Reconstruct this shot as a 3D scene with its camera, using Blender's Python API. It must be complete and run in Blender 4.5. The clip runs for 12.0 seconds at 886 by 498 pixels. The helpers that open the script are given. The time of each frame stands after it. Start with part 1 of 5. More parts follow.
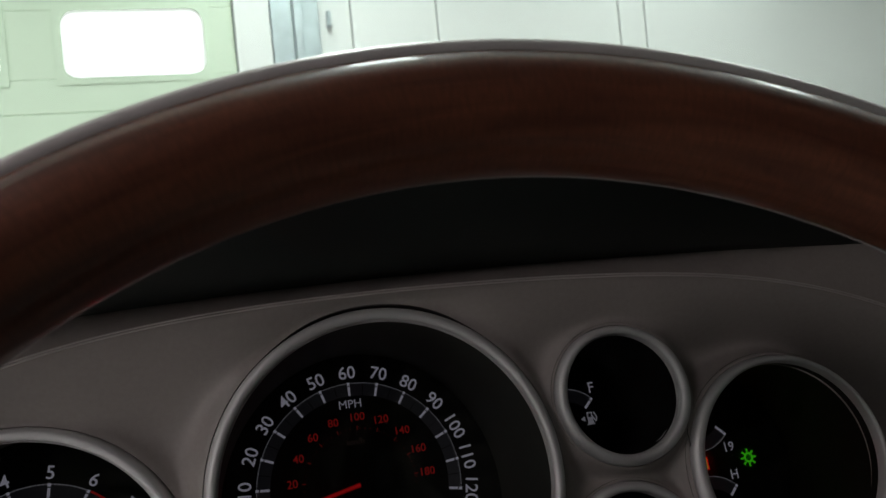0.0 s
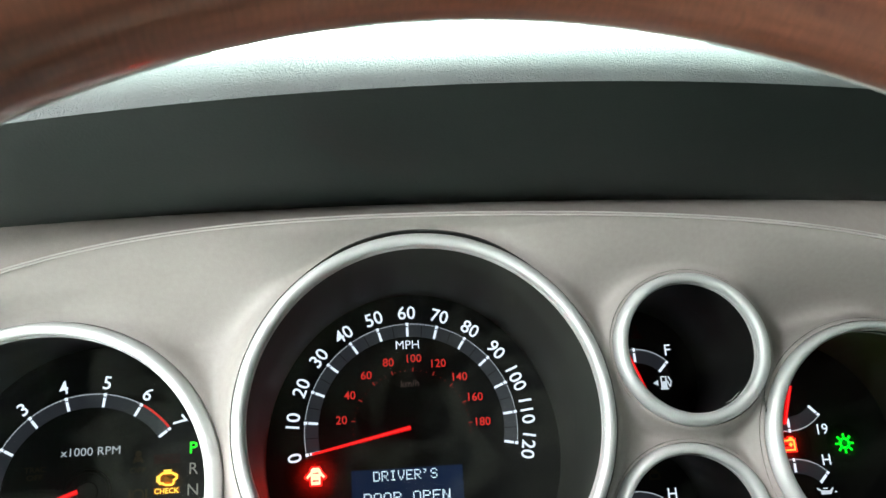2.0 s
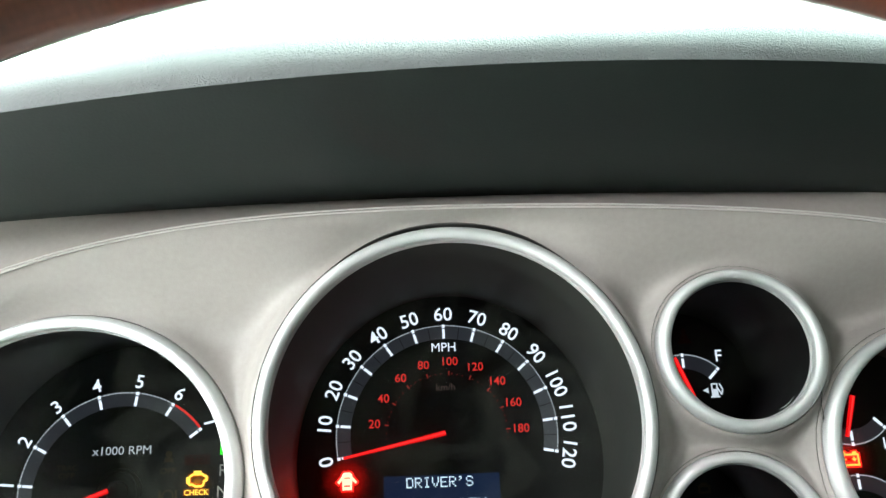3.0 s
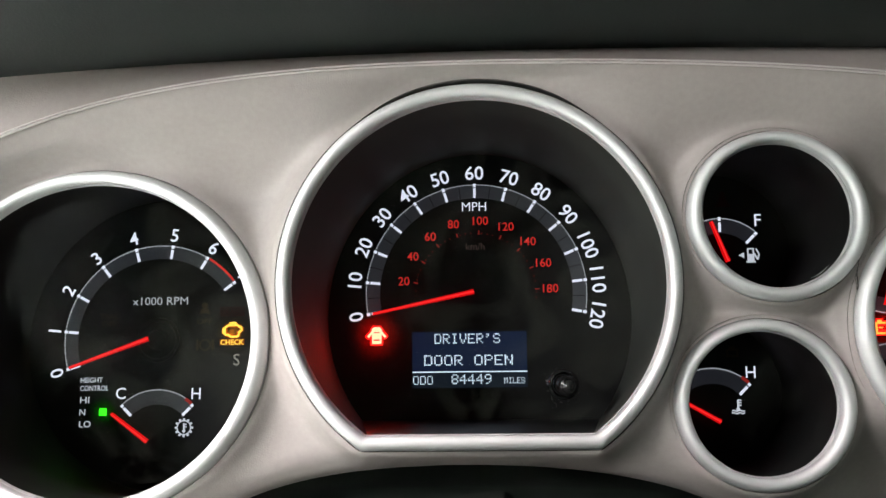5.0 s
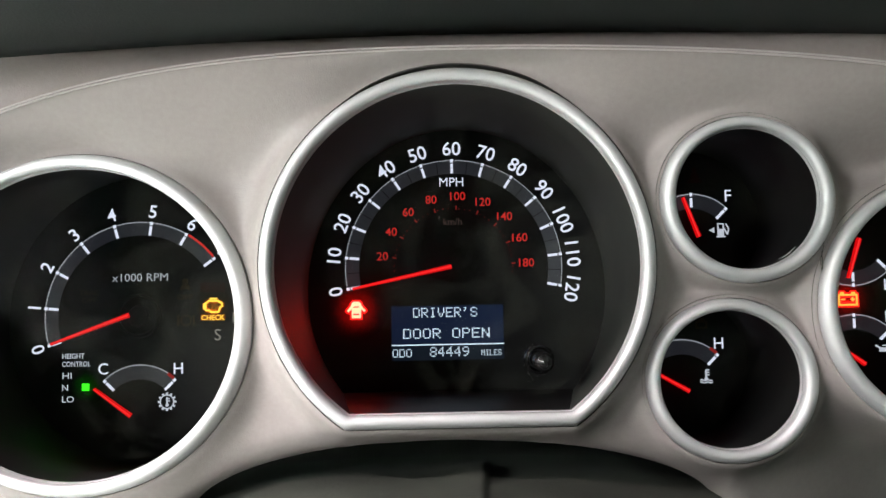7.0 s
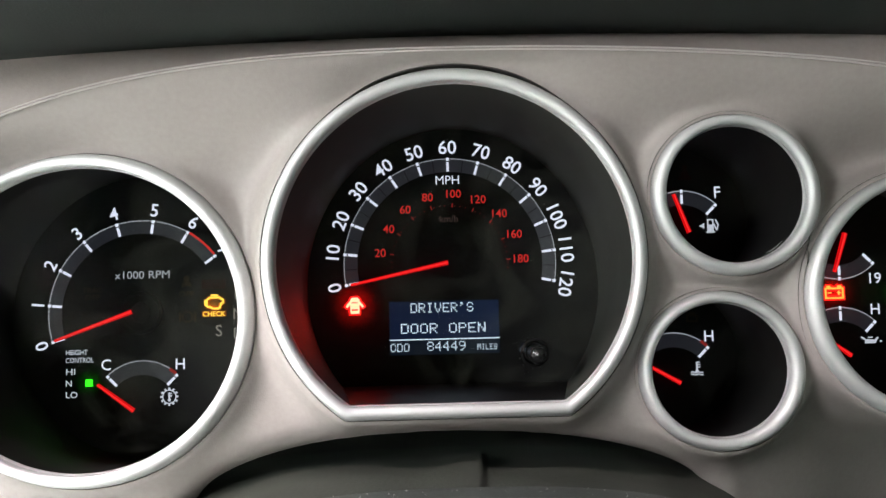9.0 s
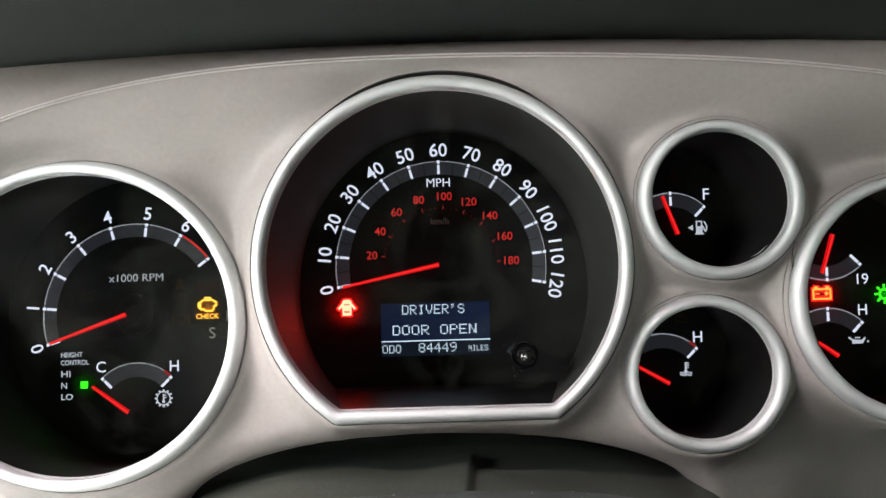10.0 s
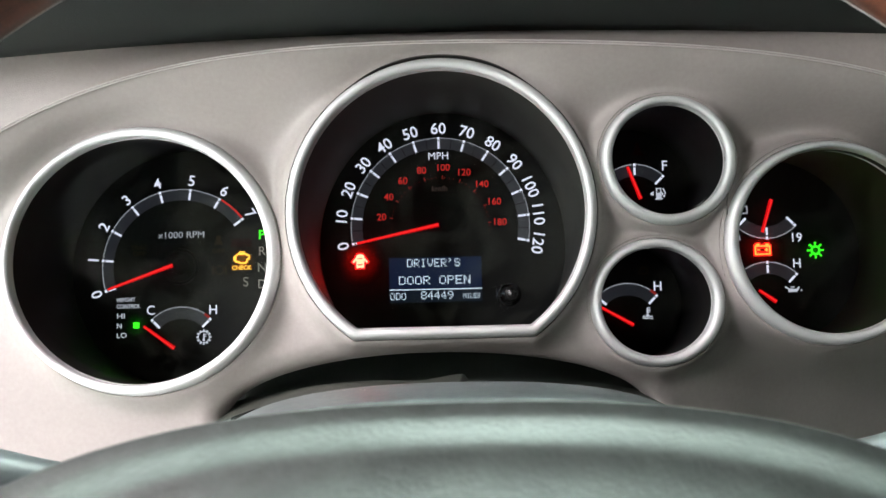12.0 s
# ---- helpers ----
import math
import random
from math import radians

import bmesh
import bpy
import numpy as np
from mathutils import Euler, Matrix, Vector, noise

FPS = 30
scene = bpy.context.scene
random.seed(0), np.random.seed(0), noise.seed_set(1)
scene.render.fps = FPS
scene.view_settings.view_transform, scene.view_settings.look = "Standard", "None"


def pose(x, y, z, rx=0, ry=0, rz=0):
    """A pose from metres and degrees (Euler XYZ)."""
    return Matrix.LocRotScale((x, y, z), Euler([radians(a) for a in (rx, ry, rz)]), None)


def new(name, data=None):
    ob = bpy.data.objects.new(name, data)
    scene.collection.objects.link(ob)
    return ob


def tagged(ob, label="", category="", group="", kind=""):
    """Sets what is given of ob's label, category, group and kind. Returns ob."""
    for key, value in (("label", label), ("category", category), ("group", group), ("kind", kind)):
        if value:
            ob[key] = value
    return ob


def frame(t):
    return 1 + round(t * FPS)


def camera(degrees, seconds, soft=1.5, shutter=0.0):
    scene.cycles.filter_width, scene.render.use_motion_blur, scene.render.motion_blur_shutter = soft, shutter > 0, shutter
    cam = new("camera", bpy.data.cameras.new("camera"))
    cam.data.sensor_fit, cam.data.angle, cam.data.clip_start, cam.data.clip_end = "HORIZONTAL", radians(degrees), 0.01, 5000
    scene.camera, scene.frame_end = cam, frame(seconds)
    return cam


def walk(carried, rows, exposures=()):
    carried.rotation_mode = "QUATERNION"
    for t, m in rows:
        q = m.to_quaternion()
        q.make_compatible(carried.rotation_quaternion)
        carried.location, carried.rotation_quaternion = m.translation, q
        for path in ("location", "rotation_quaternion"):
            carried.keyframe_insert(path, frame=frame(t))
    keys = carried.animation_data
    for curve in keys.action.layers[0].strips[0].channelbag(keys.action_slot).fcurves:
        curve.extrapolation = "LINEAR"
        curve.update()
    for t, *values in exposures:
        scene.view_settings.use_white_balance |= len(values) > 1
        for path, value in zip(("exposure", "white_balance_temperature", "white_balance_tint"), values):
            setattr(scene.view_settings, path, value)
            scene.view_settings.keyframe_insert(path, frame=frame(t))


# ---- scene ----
cam = camera(56.46, 12.0, soft=1.4)
cam.data.dof.use_dof = True
cam.data.dof.focus_distance = 0.36
cam.data.dof.aperture_fstop = 25.0

# The dash frame: origin at the speedometer's ring, x right, y ahead, z up, leaning back with the fascia.
DASH = pose(0, 0, 1.25, -16.0, 0, 0)
ROWS = [
    (0.0, -0.0600, -0.3616, -0.0037, -12.78, 15.63, 9.44),
    (0.5, -0.0644, -0.3618, -0.0124, -8.81, 15.31, 7.10),
    (1.0, -0.0626, -0.3615, -0.0146, -7.89, 14.45, 4.97),
    (1.5, -0.0461, -0.3522, -0.0172, -6.85, 14.65, 4.09),
    (2.0, -0.0272, -0.3365, -0.0311, -5.35, 16.33, 3.64),
    (2.5, -0.0140, -0.3234, -0.0377, -3.25, 17.73, 2.90),
    (2.7, -0.0146, -0.3204, -0.0371, -2.42, 18.02, 2.64),
    (4.3, -0.0053, -0.3219, -0.0338, 1.70, 11.64, 0.81),
    (4.5, -0.0064, -0.3189, -0.0345, 1.93, 10.29, 0.71),
    (5.0, -0.0013, -0.3140, -0.0328, 2.22, 7.70, 0.63),
    (5.5, -0.0001, -0.3159, -0.0273, 2.26, 6.18, 0.69),
    (6.0, -0.0033, -0.3173, -0.0237, 1.76, 5.07, 0.82),
    (6.5, -0.0030, -0.3177, -0.0223, 0.68, 4.31, 0.97),
    (7.0, -0.0045, -0.3218, -0.0195, 0.23, 4.03, 1.11),
    (7.2, -0.0054, -0.3243, -0.0201, 0.33, 4.10, 1.05),
    (8.8, -0.0076, -0.3288, -0.0219, -0.02, 3.76, 1.35),
    (9.0, -0.0066, -0.3307, -0.0221, -0.27, 4.05, 1.41),
    (9.5, -0.0013, -0.3337, -0.0178, -0.11, 3.56, 1.53),
    (10.0, -0.0012, -0.3346, -0.0166, -0.18, 3.42, 1.59),
    (10.5, -0.0099, -0.3438, -0.0181, -0.47, 3.47, 1.71),
    (11.0, -0.0058, -0.3541, -0.0193, -0.50, 3.64, 1.66),
    (11.5, -0.0105, -0.3609, -0.0245, -0.79, 4.07, 1.68),
    (12.0, -0.0022, -0.4086, -0.0556, -0.24, 4.72, 1.33),
]
EXPOSURES = [(0.0, -3.05, 6450, 16), (0.3, -2.3, 6450, 16), (0.7, -1.55, 6400, 15), (1.0, -1.05, 6400, 15), (1.4, 0.0, 6450, 12), (2.0, 0.36, 6000, -2), (2.7, 0.44, 5950, -2), (4.5, 0.06, 6250, 6), (7.0, -0.02, 6200, 6), (11.0, -0.02, 6200, 6), (12.0, 0.03, 6150, 7)]
walk(cam, [(t, DASH @ pose(x, y, z, 90 + pitch, roll, yaw)) for t, x, y, z, yaw, pitch, roll in ROWS], EXPOSURES)

# ---- world and lamps ----
world = bpy.data.worlds.new("world")
scene.world = world
world.use_nodes = True
sky = world.node_tree.nodes.new("ShaderNodeTexSky")
sky.sky_type, sky.sun_disc, sky.sun_elevation, sky.sun_rotation = "NISHITA", False, radians(40), radians(150)
world.node_tree.links.new(sky.outputs[0], world.node_tree.nodes["Background"].inputs[0])
world.node_tree.nodes["Background"].inputs[1].default_value = 0.1


def tube_light(name, x, y, z, energy, length=2.4, along="y", width=0.3, colour=(0.98, 1.0, 1.0)):
    data = bpy.data.lights.new(name, "AREA")
    data.shape, data.energy, data.color = "RECTANGLE", energy, colour
    data.size, data.size_y = (width, length) if along == "y" else (length, width)
    ob = new(name, data)
    ob.matrix_world = pose(x, y, z, 0, 0, 0)
    return ob


ROSY, WHITE, GREENISH = (1.0, 0.76, 0.80), (1.0, 0.93, 0.92), (0.87, 1.0, 0.91)
# Unseen lamps, added and tinted to light the dash and the wall ahead.
LAMPS = [(-1.5, -0.8, 183, "x", 1.6, ROSY), (-3.6, -3.45, 550, "y", 2.4, WHITE), (-2.4, 2.3, 480, "y", 2.4, GREENISH), (0.4, 2.3, 420, "y", 2.4, GREENISH), (2.6, 2.3, 300, "y", 2.4, GREENISH), (0.2, -4.4, 14, "y", 2.4, GREENISH)]
for lx, ly, power, along, long, hue in LAMPS:
    tagged(tube_light("added_lamp_light", lx, ly, 3.52, power, long, along, colour=hue), kind="structure")


# ---- materials ----
def material(name, colour, rough=0.5, metal=0.0, grain=0.0, grain_scale=800.0, vary=0.12, vary_scale=9.0, coat=0.0, specular=0.5, emit=None, emit_strength=1.0, tint=None, fleck=0.0, fleck_scale=450.0):
    m = bpy.data.materials.new(name)
    m.use_nodes = True
    nodes, links = m.node_tree.nodes, m.node_tree.links
    shader = nodes["Principled BSDF"]
    shader.inputs["Roughness"].default_value = rough
    shader.inputs["Metallic"].default_value = metal
    shader.inputs["Coat Weight"].default_value = coat
    shader.inputs["Coat Roughness"].default_value = 0.08
    shader.inputs["Specular IOR Level"].default_value = specular
    shader.inputs["Base Color"].default_value = (*colour, 1)
    coords = nodes.new("ShaderNodeTexCoord")
    if vary:
        large = nodes.new("ShaderNodeTexNoise")
        large.inputs["Scale"].default_value, large.inputs["Detail"].default_value = vary_scale, 6
        links.new(coords.outputs["Object"], large.inputs["Vector"])
        ramp = nodes.new("ShaderNodeMapRange")
        ramp.inputs["From Min"].default_value, ramp.inputs["From Max"].default_value = 0.3, 0.7
        links.new(large.outputs["Fac"], ramp.inputs["Value"])
        mix = nodes.new("ShaderNodeMix")
        mix.data_type = "RGBA"
        mix.inputs["A"].default_value = (*[c * (1 - vary) for c in colour], 1)
        mix.inputs["B"].default_value = (*[min(1, c * (1 + vary) * (t if tint else 1)) for c, t in zip(colour, tint or (1, 1, 1))], 1)
        links.new(ramp.outputs["Result"], mix.inputs["Factor"])
        links.new(mix.outputs["Result"], shader.inputs["Base Color"])
        if fleck:
            spots = nodes.new("ShaderNodeTexNoise")
            spots.inputs["Scale"].default_value, spots.inputs["Detail"].default_value = fleck_scale, 4
            links.new(coords.outputs["Object"], spots.inputs["Vector"])
            shade = nodes.new("ShaderNodeMapRange")
            shade.inputs["From Min"].default_value, shade.inputs["From Max"].default_value = 0.3, 0.7
            shade.inputs["To Min"].default_value, shade.inputs["To Max"].default_value = 1 - fleck, 1 + fleck
            links.new(spots.outputs["Fac"], shade.inputs["Value"])
            over = nodes.new("ShaderNodeMix")
            over.data_type, over.blend_type = "RGBA", "MULTIPLY"
            over.inputs["Factor"].default_value = 1
            links.new(mix.outputs["Result"], over.inputs["A"])
            links.new(shade.outputs["Result"], over.inputs["B"])
            links.new(over.outputs["Result"], shader.inputs["Base Color"])
        rr = nodes.new("ShaderNodeMapRange")
        rr.inputs["To Min"].default_value, rr.inputs["To Max"].default_value = max(0.02, rough * 0.85), min(1, rough * 1.15)
        links.new(large.outputs["Fac"], rr.inputs["Value"])
        links.new(rr.outputs["Result"], shader.inputs["Roughness"])
    if grain:
        fine = nodes.new("ShaderNodeTexNoise")
        fine.inputs["Scale"].default_value, fine.inputs["Detail"].default_value = grain_scale, 3
        links.new(coords.outputs["Object"], fine.inputs["Vector"])
        bump = nodes.new("ShaderNodeBump")
        bump.inputs["Strength"].default_value, bump.inputs["Distance"].default_value = grain, 0.001
        links.new(fine.outputs["Fac"], bump.inputs["Height"])
        links.new(bump.outputs["Normal"], shader.inputs["Normal"])
    if emit:
        shader.inputs["Emission Color"].default_value = (*emit, 1)
        shader.inputs["Emission Strength"].default_value = emit_strength
    return m


def pad_material(name, colour):
    """Padded vinyl with a leather grain: cells with creases between them."""
    m = material(name, colour, rough=0.6, vary=0.15, vary_scale=14, specular=0.25)
    nodes, links = m.node_tree.nodes, m.node_tree.links
    coords = nodes["Texture Coordinate"]
    cells = nodes.new("ShaderNodeTexVoronoi")
    cells.feature, cells.inputs["Scale"].default_value = "DISTANCE_TO_EDGE", 420
    warp = nodes.new("ShaderNodeTexNoise")
    warp.inputs["Scale"].default_value = 300
    add = nodes.new("ShaderNodeMix")
    add.data_type = "VECTOR"
    add.inputs["Factor"].default_value = 0.012
    links.new(coords.outputs["Object"], warp.inputs["Vector"])
    links.new(coords.outputs["Object"], add.inputs["A"])
    links.new(warp.outputs["Color"], add.inputs["B"])
    links.new(add.outputs["Result"], cells.inputs["Vector"])
    bump = nodes.new("ShaderNodeBump")
    bump.inputs["Strength"].default_value, bump.inputs["Distance"].default_value = 0.55, 0.001
    links.new(cells.outputs["Distance"], bump.inputs["Height"])
    links.new(bump.outputs["Normal"], nodes["Principled BSDF"].inputs["Normal"])
    return m


def wood_material(name):
    """Varnished reddish wood: streaks that run round the rim, given by the mesh's own lengthwise coordinate."""
    m = material(name, (0.2, 0.075, 0.035), rough=0.4, vary=0, coat=0.55)
    nodes, links = m.node_tree.nodes, m.node_tree.links
    uv = nodes.new("ShaderNodeUVMap")
    stretch = nodes.new("ShaderNodeMapping")
    stretch.inputs["Scale"].default_value = (4, 10, 1)
    links.new(uv.outputs["UV"], stretch.inputs["Vector"])
    streak = nodes.new("ShaderNodeTexNoise")
    streak.inputs["Scale"].default_value, streak.inputs["Detail"].default_value, streak.inputs["Distortion"].default_value = 1.0, 7, 0.6
    links.new(stretch.outputs["Vector"], streak.inputs["Vector"])
    ramp = nodes.new("ShaderNodeValToRGB")
    ramp.color_ramp.elements[0].position, ramp.color_ramp.elements[0].color = 0.25, (0.074, 0.0225, 0.0120, 1)
    ramp.color_ramp.elements[1].position, ramp.color_ramp.elements[1].color = 0.78, (0.182, 0.062, 0.031, 1)
    links.new(streak.outputs["Fac"], ramp.inputs["Fac"])
    cross = nodes.new("ShaderNodeTexNoise")
    squeeze = nodes.new("ShaderNodeMapping")
    squeeze.inputs["Scale"].default_value = (34, 2.5, 1)
    links.new(uv.outputs["UV"], squeeze.inputs["Vector"])
    links.new(squeeze.outputs["Vector"], cross.inputs["Vector"])
    cross.inputs["Detail"].default_value = 4
    flame = nodes.new("ShaderNodeMix")
    flame.data_type, flame.blend_type = "RGBA", "MULTIPLY"
    flame.inputs["Factor"].default_value = 0.5
    links.new(ramp.outputs["Color"], flame.inputs["A"])
    figure = nodes.new("ShaderNodeMapRange")
    figure.inputs["From Min"].default_value, figure.inputs["From Max"].default_value = 0.3, 0.7
    figure.inputs["To Min"].default_value, figure.inputs["To Max"].default_value = 0.62, 1.35
    links.new(cross.outputs["Fac"], figure.inputs["Value"])
    links.new(figure.outputs["Result"], flame.inputs["B"])
    links.new(flame.outputs["Result"], nodes["Principled BSDF"].inputs["Base Color"])
    return m


def clear_material(name, gloss_rough=0.05, tint=(1, 1, 1), ior=1.45, haze=0.0):
    """A thin clear cover: mostly see-through with a faint mirror gloss."""
    m = bpy.data.materials.new(name)
    m.use_nodes = True
    nodes, links = m.node_tree.nodes, m.node_tree.links
    nodes.remove(nodes["Principled BSDF"])
    see, gloss, mix, fres = nodes.new("ShaderNodeBsdfTransparent"), nodes.new("ShaderNodeBsdfGlossy"), nodes.new("ShaderNodeMixShader"), nodes.new("ShaderNodeFresnel")
    see.inputs["Color"].default_value = (*tint, 1)
    gloss.inputs["Roughness"].default_value = gloss_rough
    fres.inputs["IOR"].default_value = ior
    links.new(fres.outputs[0], mix.inputs[0])
    links.new(see.outputs[0], mix.inputs[1])
    links.new(gloss.outputs[0], mix.inputs[2])
    if haze:
        film, dust, coords = nodes.new("ShaderNodeMixShader"), nodes.new("ShaderNodeBsdfDiffuse"), nodes.new("ShaderNodeTexCoord")
        # a random greenish film: smears, and haze that stands for reflections in the cover
        dust.inputs["Color"].default_value = (0.5, 0.52, 0.40, 1)
        smear, level = nodes.new("ShaderNodeTexNoise"), nodes.new("ShaderNodeMapRange")
        smear.inputs["Scale"].default_value, smear.inputs["Detail"].default_value, smear.inputs["Distortion"].default_value = 22, 9, 2.4
        level.inputs["From Min"].default_value, level.inputs["From Max"].default_value, level.inputs["To Max"].default_value = 0.42, 0.72, haze
        links.new(coords.outputs["Object"], smear.inputs["Vector"])
        links.new(smear.outputs["Fac"], level.inputs["Value"])
        links.new(level.outputs["Result"], film.inputs[0])
        links.new(mix.outputs[0], film.inputs[1])
        links.new(dust.outputs[0], film.inputs[2])
        mix = film
    links.new(mix.outputs[0], nodes["Material Output"].inputs["Surface"])
    return m


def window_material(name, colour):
    """A lamp's halo put into the dial's colour, fading unevenly towards the dial's black."""
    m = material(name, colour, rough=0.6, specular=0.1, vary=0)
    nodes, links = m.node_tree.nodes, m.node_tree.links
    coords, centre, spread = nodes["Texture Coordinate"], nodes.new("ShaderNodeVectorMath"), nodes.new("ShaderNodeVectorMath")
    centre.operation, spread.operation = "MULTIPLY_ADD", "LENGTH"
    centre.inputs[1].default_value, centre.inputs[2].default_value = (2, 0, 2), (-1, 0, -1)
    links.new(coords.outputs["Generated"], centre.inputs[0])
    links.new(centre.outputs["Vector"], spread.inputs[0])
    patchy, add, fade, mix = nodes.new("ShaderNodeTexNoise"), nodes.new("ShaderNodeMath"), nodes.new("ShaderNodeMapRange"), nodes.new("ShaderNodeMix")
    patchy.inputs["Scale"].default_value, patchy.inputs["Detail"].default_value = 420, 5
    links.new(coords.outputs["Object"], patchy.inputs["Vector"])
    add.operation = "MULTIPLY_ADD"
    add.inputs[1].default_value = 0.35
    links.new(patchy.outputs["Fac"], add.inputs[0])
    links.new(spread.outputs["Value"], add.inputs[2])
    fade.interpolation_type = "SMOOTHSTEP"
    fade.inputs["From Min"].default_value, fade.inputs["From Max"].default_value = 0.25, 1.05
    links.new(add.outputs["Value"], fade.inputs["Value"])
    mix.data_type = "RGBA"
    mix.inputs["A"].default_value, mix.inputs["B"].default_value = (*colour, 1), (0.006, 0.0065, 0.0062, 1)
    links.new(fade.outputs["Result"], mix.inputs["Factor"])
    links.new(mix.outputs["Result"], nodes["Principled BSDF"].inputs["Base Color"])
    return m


FASCIA = material("taupe_plastic", (0.345, 0.313, 0.294), rough=0.5, grain=0.1, grain_scale=1500, vary=0.045, vary_scale=16, fleck=0.04)
SHELF = material("taupe_plastic_shelf", (0.35, 0.31, 0.29), rough=0.52, grain=0.12, grain_scale=1400, vary=0.06, vary_scale=15, fleck=0.04)
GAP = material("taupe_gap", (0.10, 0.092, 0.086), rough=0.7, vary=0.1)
BEAD = material("taupe_bead", (0.56, 0.52, 0.5), rough=0.4, vary=0.05)
SILVER = material("satin_silver", (0.70, 0.705, 0.705), rough=0.56, metal=0.55, grain=0.16, grain_scale=2500, vary=0.04, vary_scale=30)
# One charcoal in two tones: top lightened as lit, underside darkened as shaded.
PAD_LIT = pad_material("charcoal_lit_pad", (0.128, 0.141, 0.141))
PAD_SHADED = material("charcoal_shaded_underside", (0.0099, 0.0145, 0.0121), rough=0.6, grain=0.1, grain_scale=900, vary=0.15, vary_scale=14)
TUNNEL = material("black_tunnel", (0.025, 0.0285, 0.0245), rough=0.6, grain=0.15, grain_scale=900, vary=0.2, vary_scale=30, specular=0.25)
# The same black plastic, coloured darker for gauges whose tunnels lie in shade.
TUNNEL_DARK = material("deep_black_tunnel", (0.007, 0.0078, 0.007), rough=0.55, grain=0.1, grain_scale=900, vary=0.25, vary_scale=30, specular=0.2)
TUNNEL_FLOOR = material("gloss_black_tunnel", (0.006, 0.006, 0.006), rough=0.35, grain=0.1, grain_scale=900, vary=0.25, vary_scale=30, specular=0.2)
DIAL = material("black_dial", (0.006, 0.0065, 0.0062), rough=0.55, vary=0.4, vary_scale=40, specular=0.15)
BAND = material("grey_band", (0.03, 0.031, 0.036), rough=0.5, vary=0.1, emit=(0.75, 0.78, 1.0), emit_strength=0.014)
BOOT = material("soft_black_boot", (0.042, 0.048, 0.038), rough=0.55, grain=0.2, grain_scale=500, vary=0.35, vary_scale=30, specular=0.4)
COLLAR = material("dusty_dark_collar", (0.056, 0.064, 0.061), rough=0.5, grain=0.15, grain_scale=600, vary=0.3, vary_scale=60, fleck=0.2)
GLOSS_BLACK = material("gloss_black_plastic", (0.012, 0.0125, 0.012), rough=0.16, vary=0.3, vary_scale=90)
BLACK = material("black_rubber", (0.011, 0.013, 0.012), rough=0.6, grain=0.2, grain_scale=700, vary=0.4, vary_scale=25, specular=0.25)
COVER = material("dusty_grey_cover", (0.150, 0.172, 0.176), rough=0.42, grain=0.12, grain_scale=600, vary=0.22, vary_scale=60, fleck=0.15)
GLOSSY = material("dusty_black_plastic", (0.085, 0.098, 0.102), rough=0.42, grain=0.12, grain_scale=600, vary=0.2, vary_scale=60)
HUB = material("grey_vinyl", (0.054, 0.064, 0.059), rough=0.55, grain=0.2, grain_scale=700, vary=0.22, vary_scale=55, specular=0.35, fleck=0.12, fleck_scale=260)
STRIP = material("light_grey_strip", (0.68, 0.66, 0.64), rough=0.36, metal=0.35, grain=0.08, grain_scale=900, vary=0.08, vary_scale=30)
STRIP_DARK = material("grey_inner_strip", (0.30, 0.29, 0.28), rough=0.5, grain=0.15, grain_scale=900, vary=0.08, vary_scale=30)
LEATHER = material("dark_leather", (0.1, 0.1, 0.095), rough=0.45, grain=0.3, grain_scale=900, vary=0.1)
WOOD = wood_material("varnished_wood")
WHITE_LIT = material("lit_white_print", (0.07, 0.07, 0.075), rough=0.9, specular=0.05, vary=0, emit=(0.86, 0.87, 1.0), emit_strength=0.86)
MID_LIT = material("soft_white_print", (0.06, 0.06, 0.06), rough=0.9, specular=0.05, vary=0, emit=(0.84, 0.86, 0.95), emit_strength=0.62)
DIM_LIT = material("dim_white_print", (0.06, 0.06, 0.06), rough=0.9, specular=0.05, vary=0, emit=(0.8, 0.82, 0.9), emit_strength=0.42)
FAINT_PRINT = material("faint_grey_print", (0.05, 0.045, 0.04), rough=0.9, specular=0.05, vary=0, emit=(0.7, 0.42, 0.36), emit_strength=0.06)
# Grey gear letters, given a weak glow of their own to read brighter.
GREY_PRINT = material("glowing_grey_print", (0.16, 0.155, 0.145), rough=0.9, specular=0.05, vary=0, emit=(0.7, 0.68, 0.62), emit_strength=0.13)
RED_LIT = material("lit_red_print", (0.06, 0.01, 0.01), rough=0.9, specular=0.05, vary=0, emit=(0.75, 0.03, 0.025), emit_strength=0.66)
RED_DIM = material("dim_red_print", (0.06, 0.01, 0.01), rough=0.9, specular=0.05, vary=0, emit=(0.7, 0.05, 0.04), emit_strength=0.3)
NEEDLE = material("lit_red_needle", (0.2, 0.004, 0.004), rough=0.9, specular=0.05, vary=0, emit=(1.0, 0.003, 0.006), emit_strength=0.62)
NEEDLE_CORE = material("lit_needle_core", (0.2, 0.01, 0.01), rough=0.9, specular=0.05, vary=0, emit=(1.0, 0.03, 0.03), emit_strength=1.0)
RED_LAMP = material("red_warning_lamp", (0.1, 0.03, 0.02), rough=0.9, specular=0.05, vary=0, emit=(1.0, 0.56, 0.33), emit_strength=1.6)
RED_BLOOM = material("red_lamp_bloom", (0.5, 0.02, 0.01), rough=0.9, specular=0.05, vary=0, emit=(1.0, 0.012, 0.008), emit_strength=0.95)
BATTERY_LAMP = material("red_battery_lamp", (0.1, 0.03, 0.02), rough=0.9, specular=0.05, vary=0, emit=(1.0, 0.5, 0.07), emit_strength=1.2)
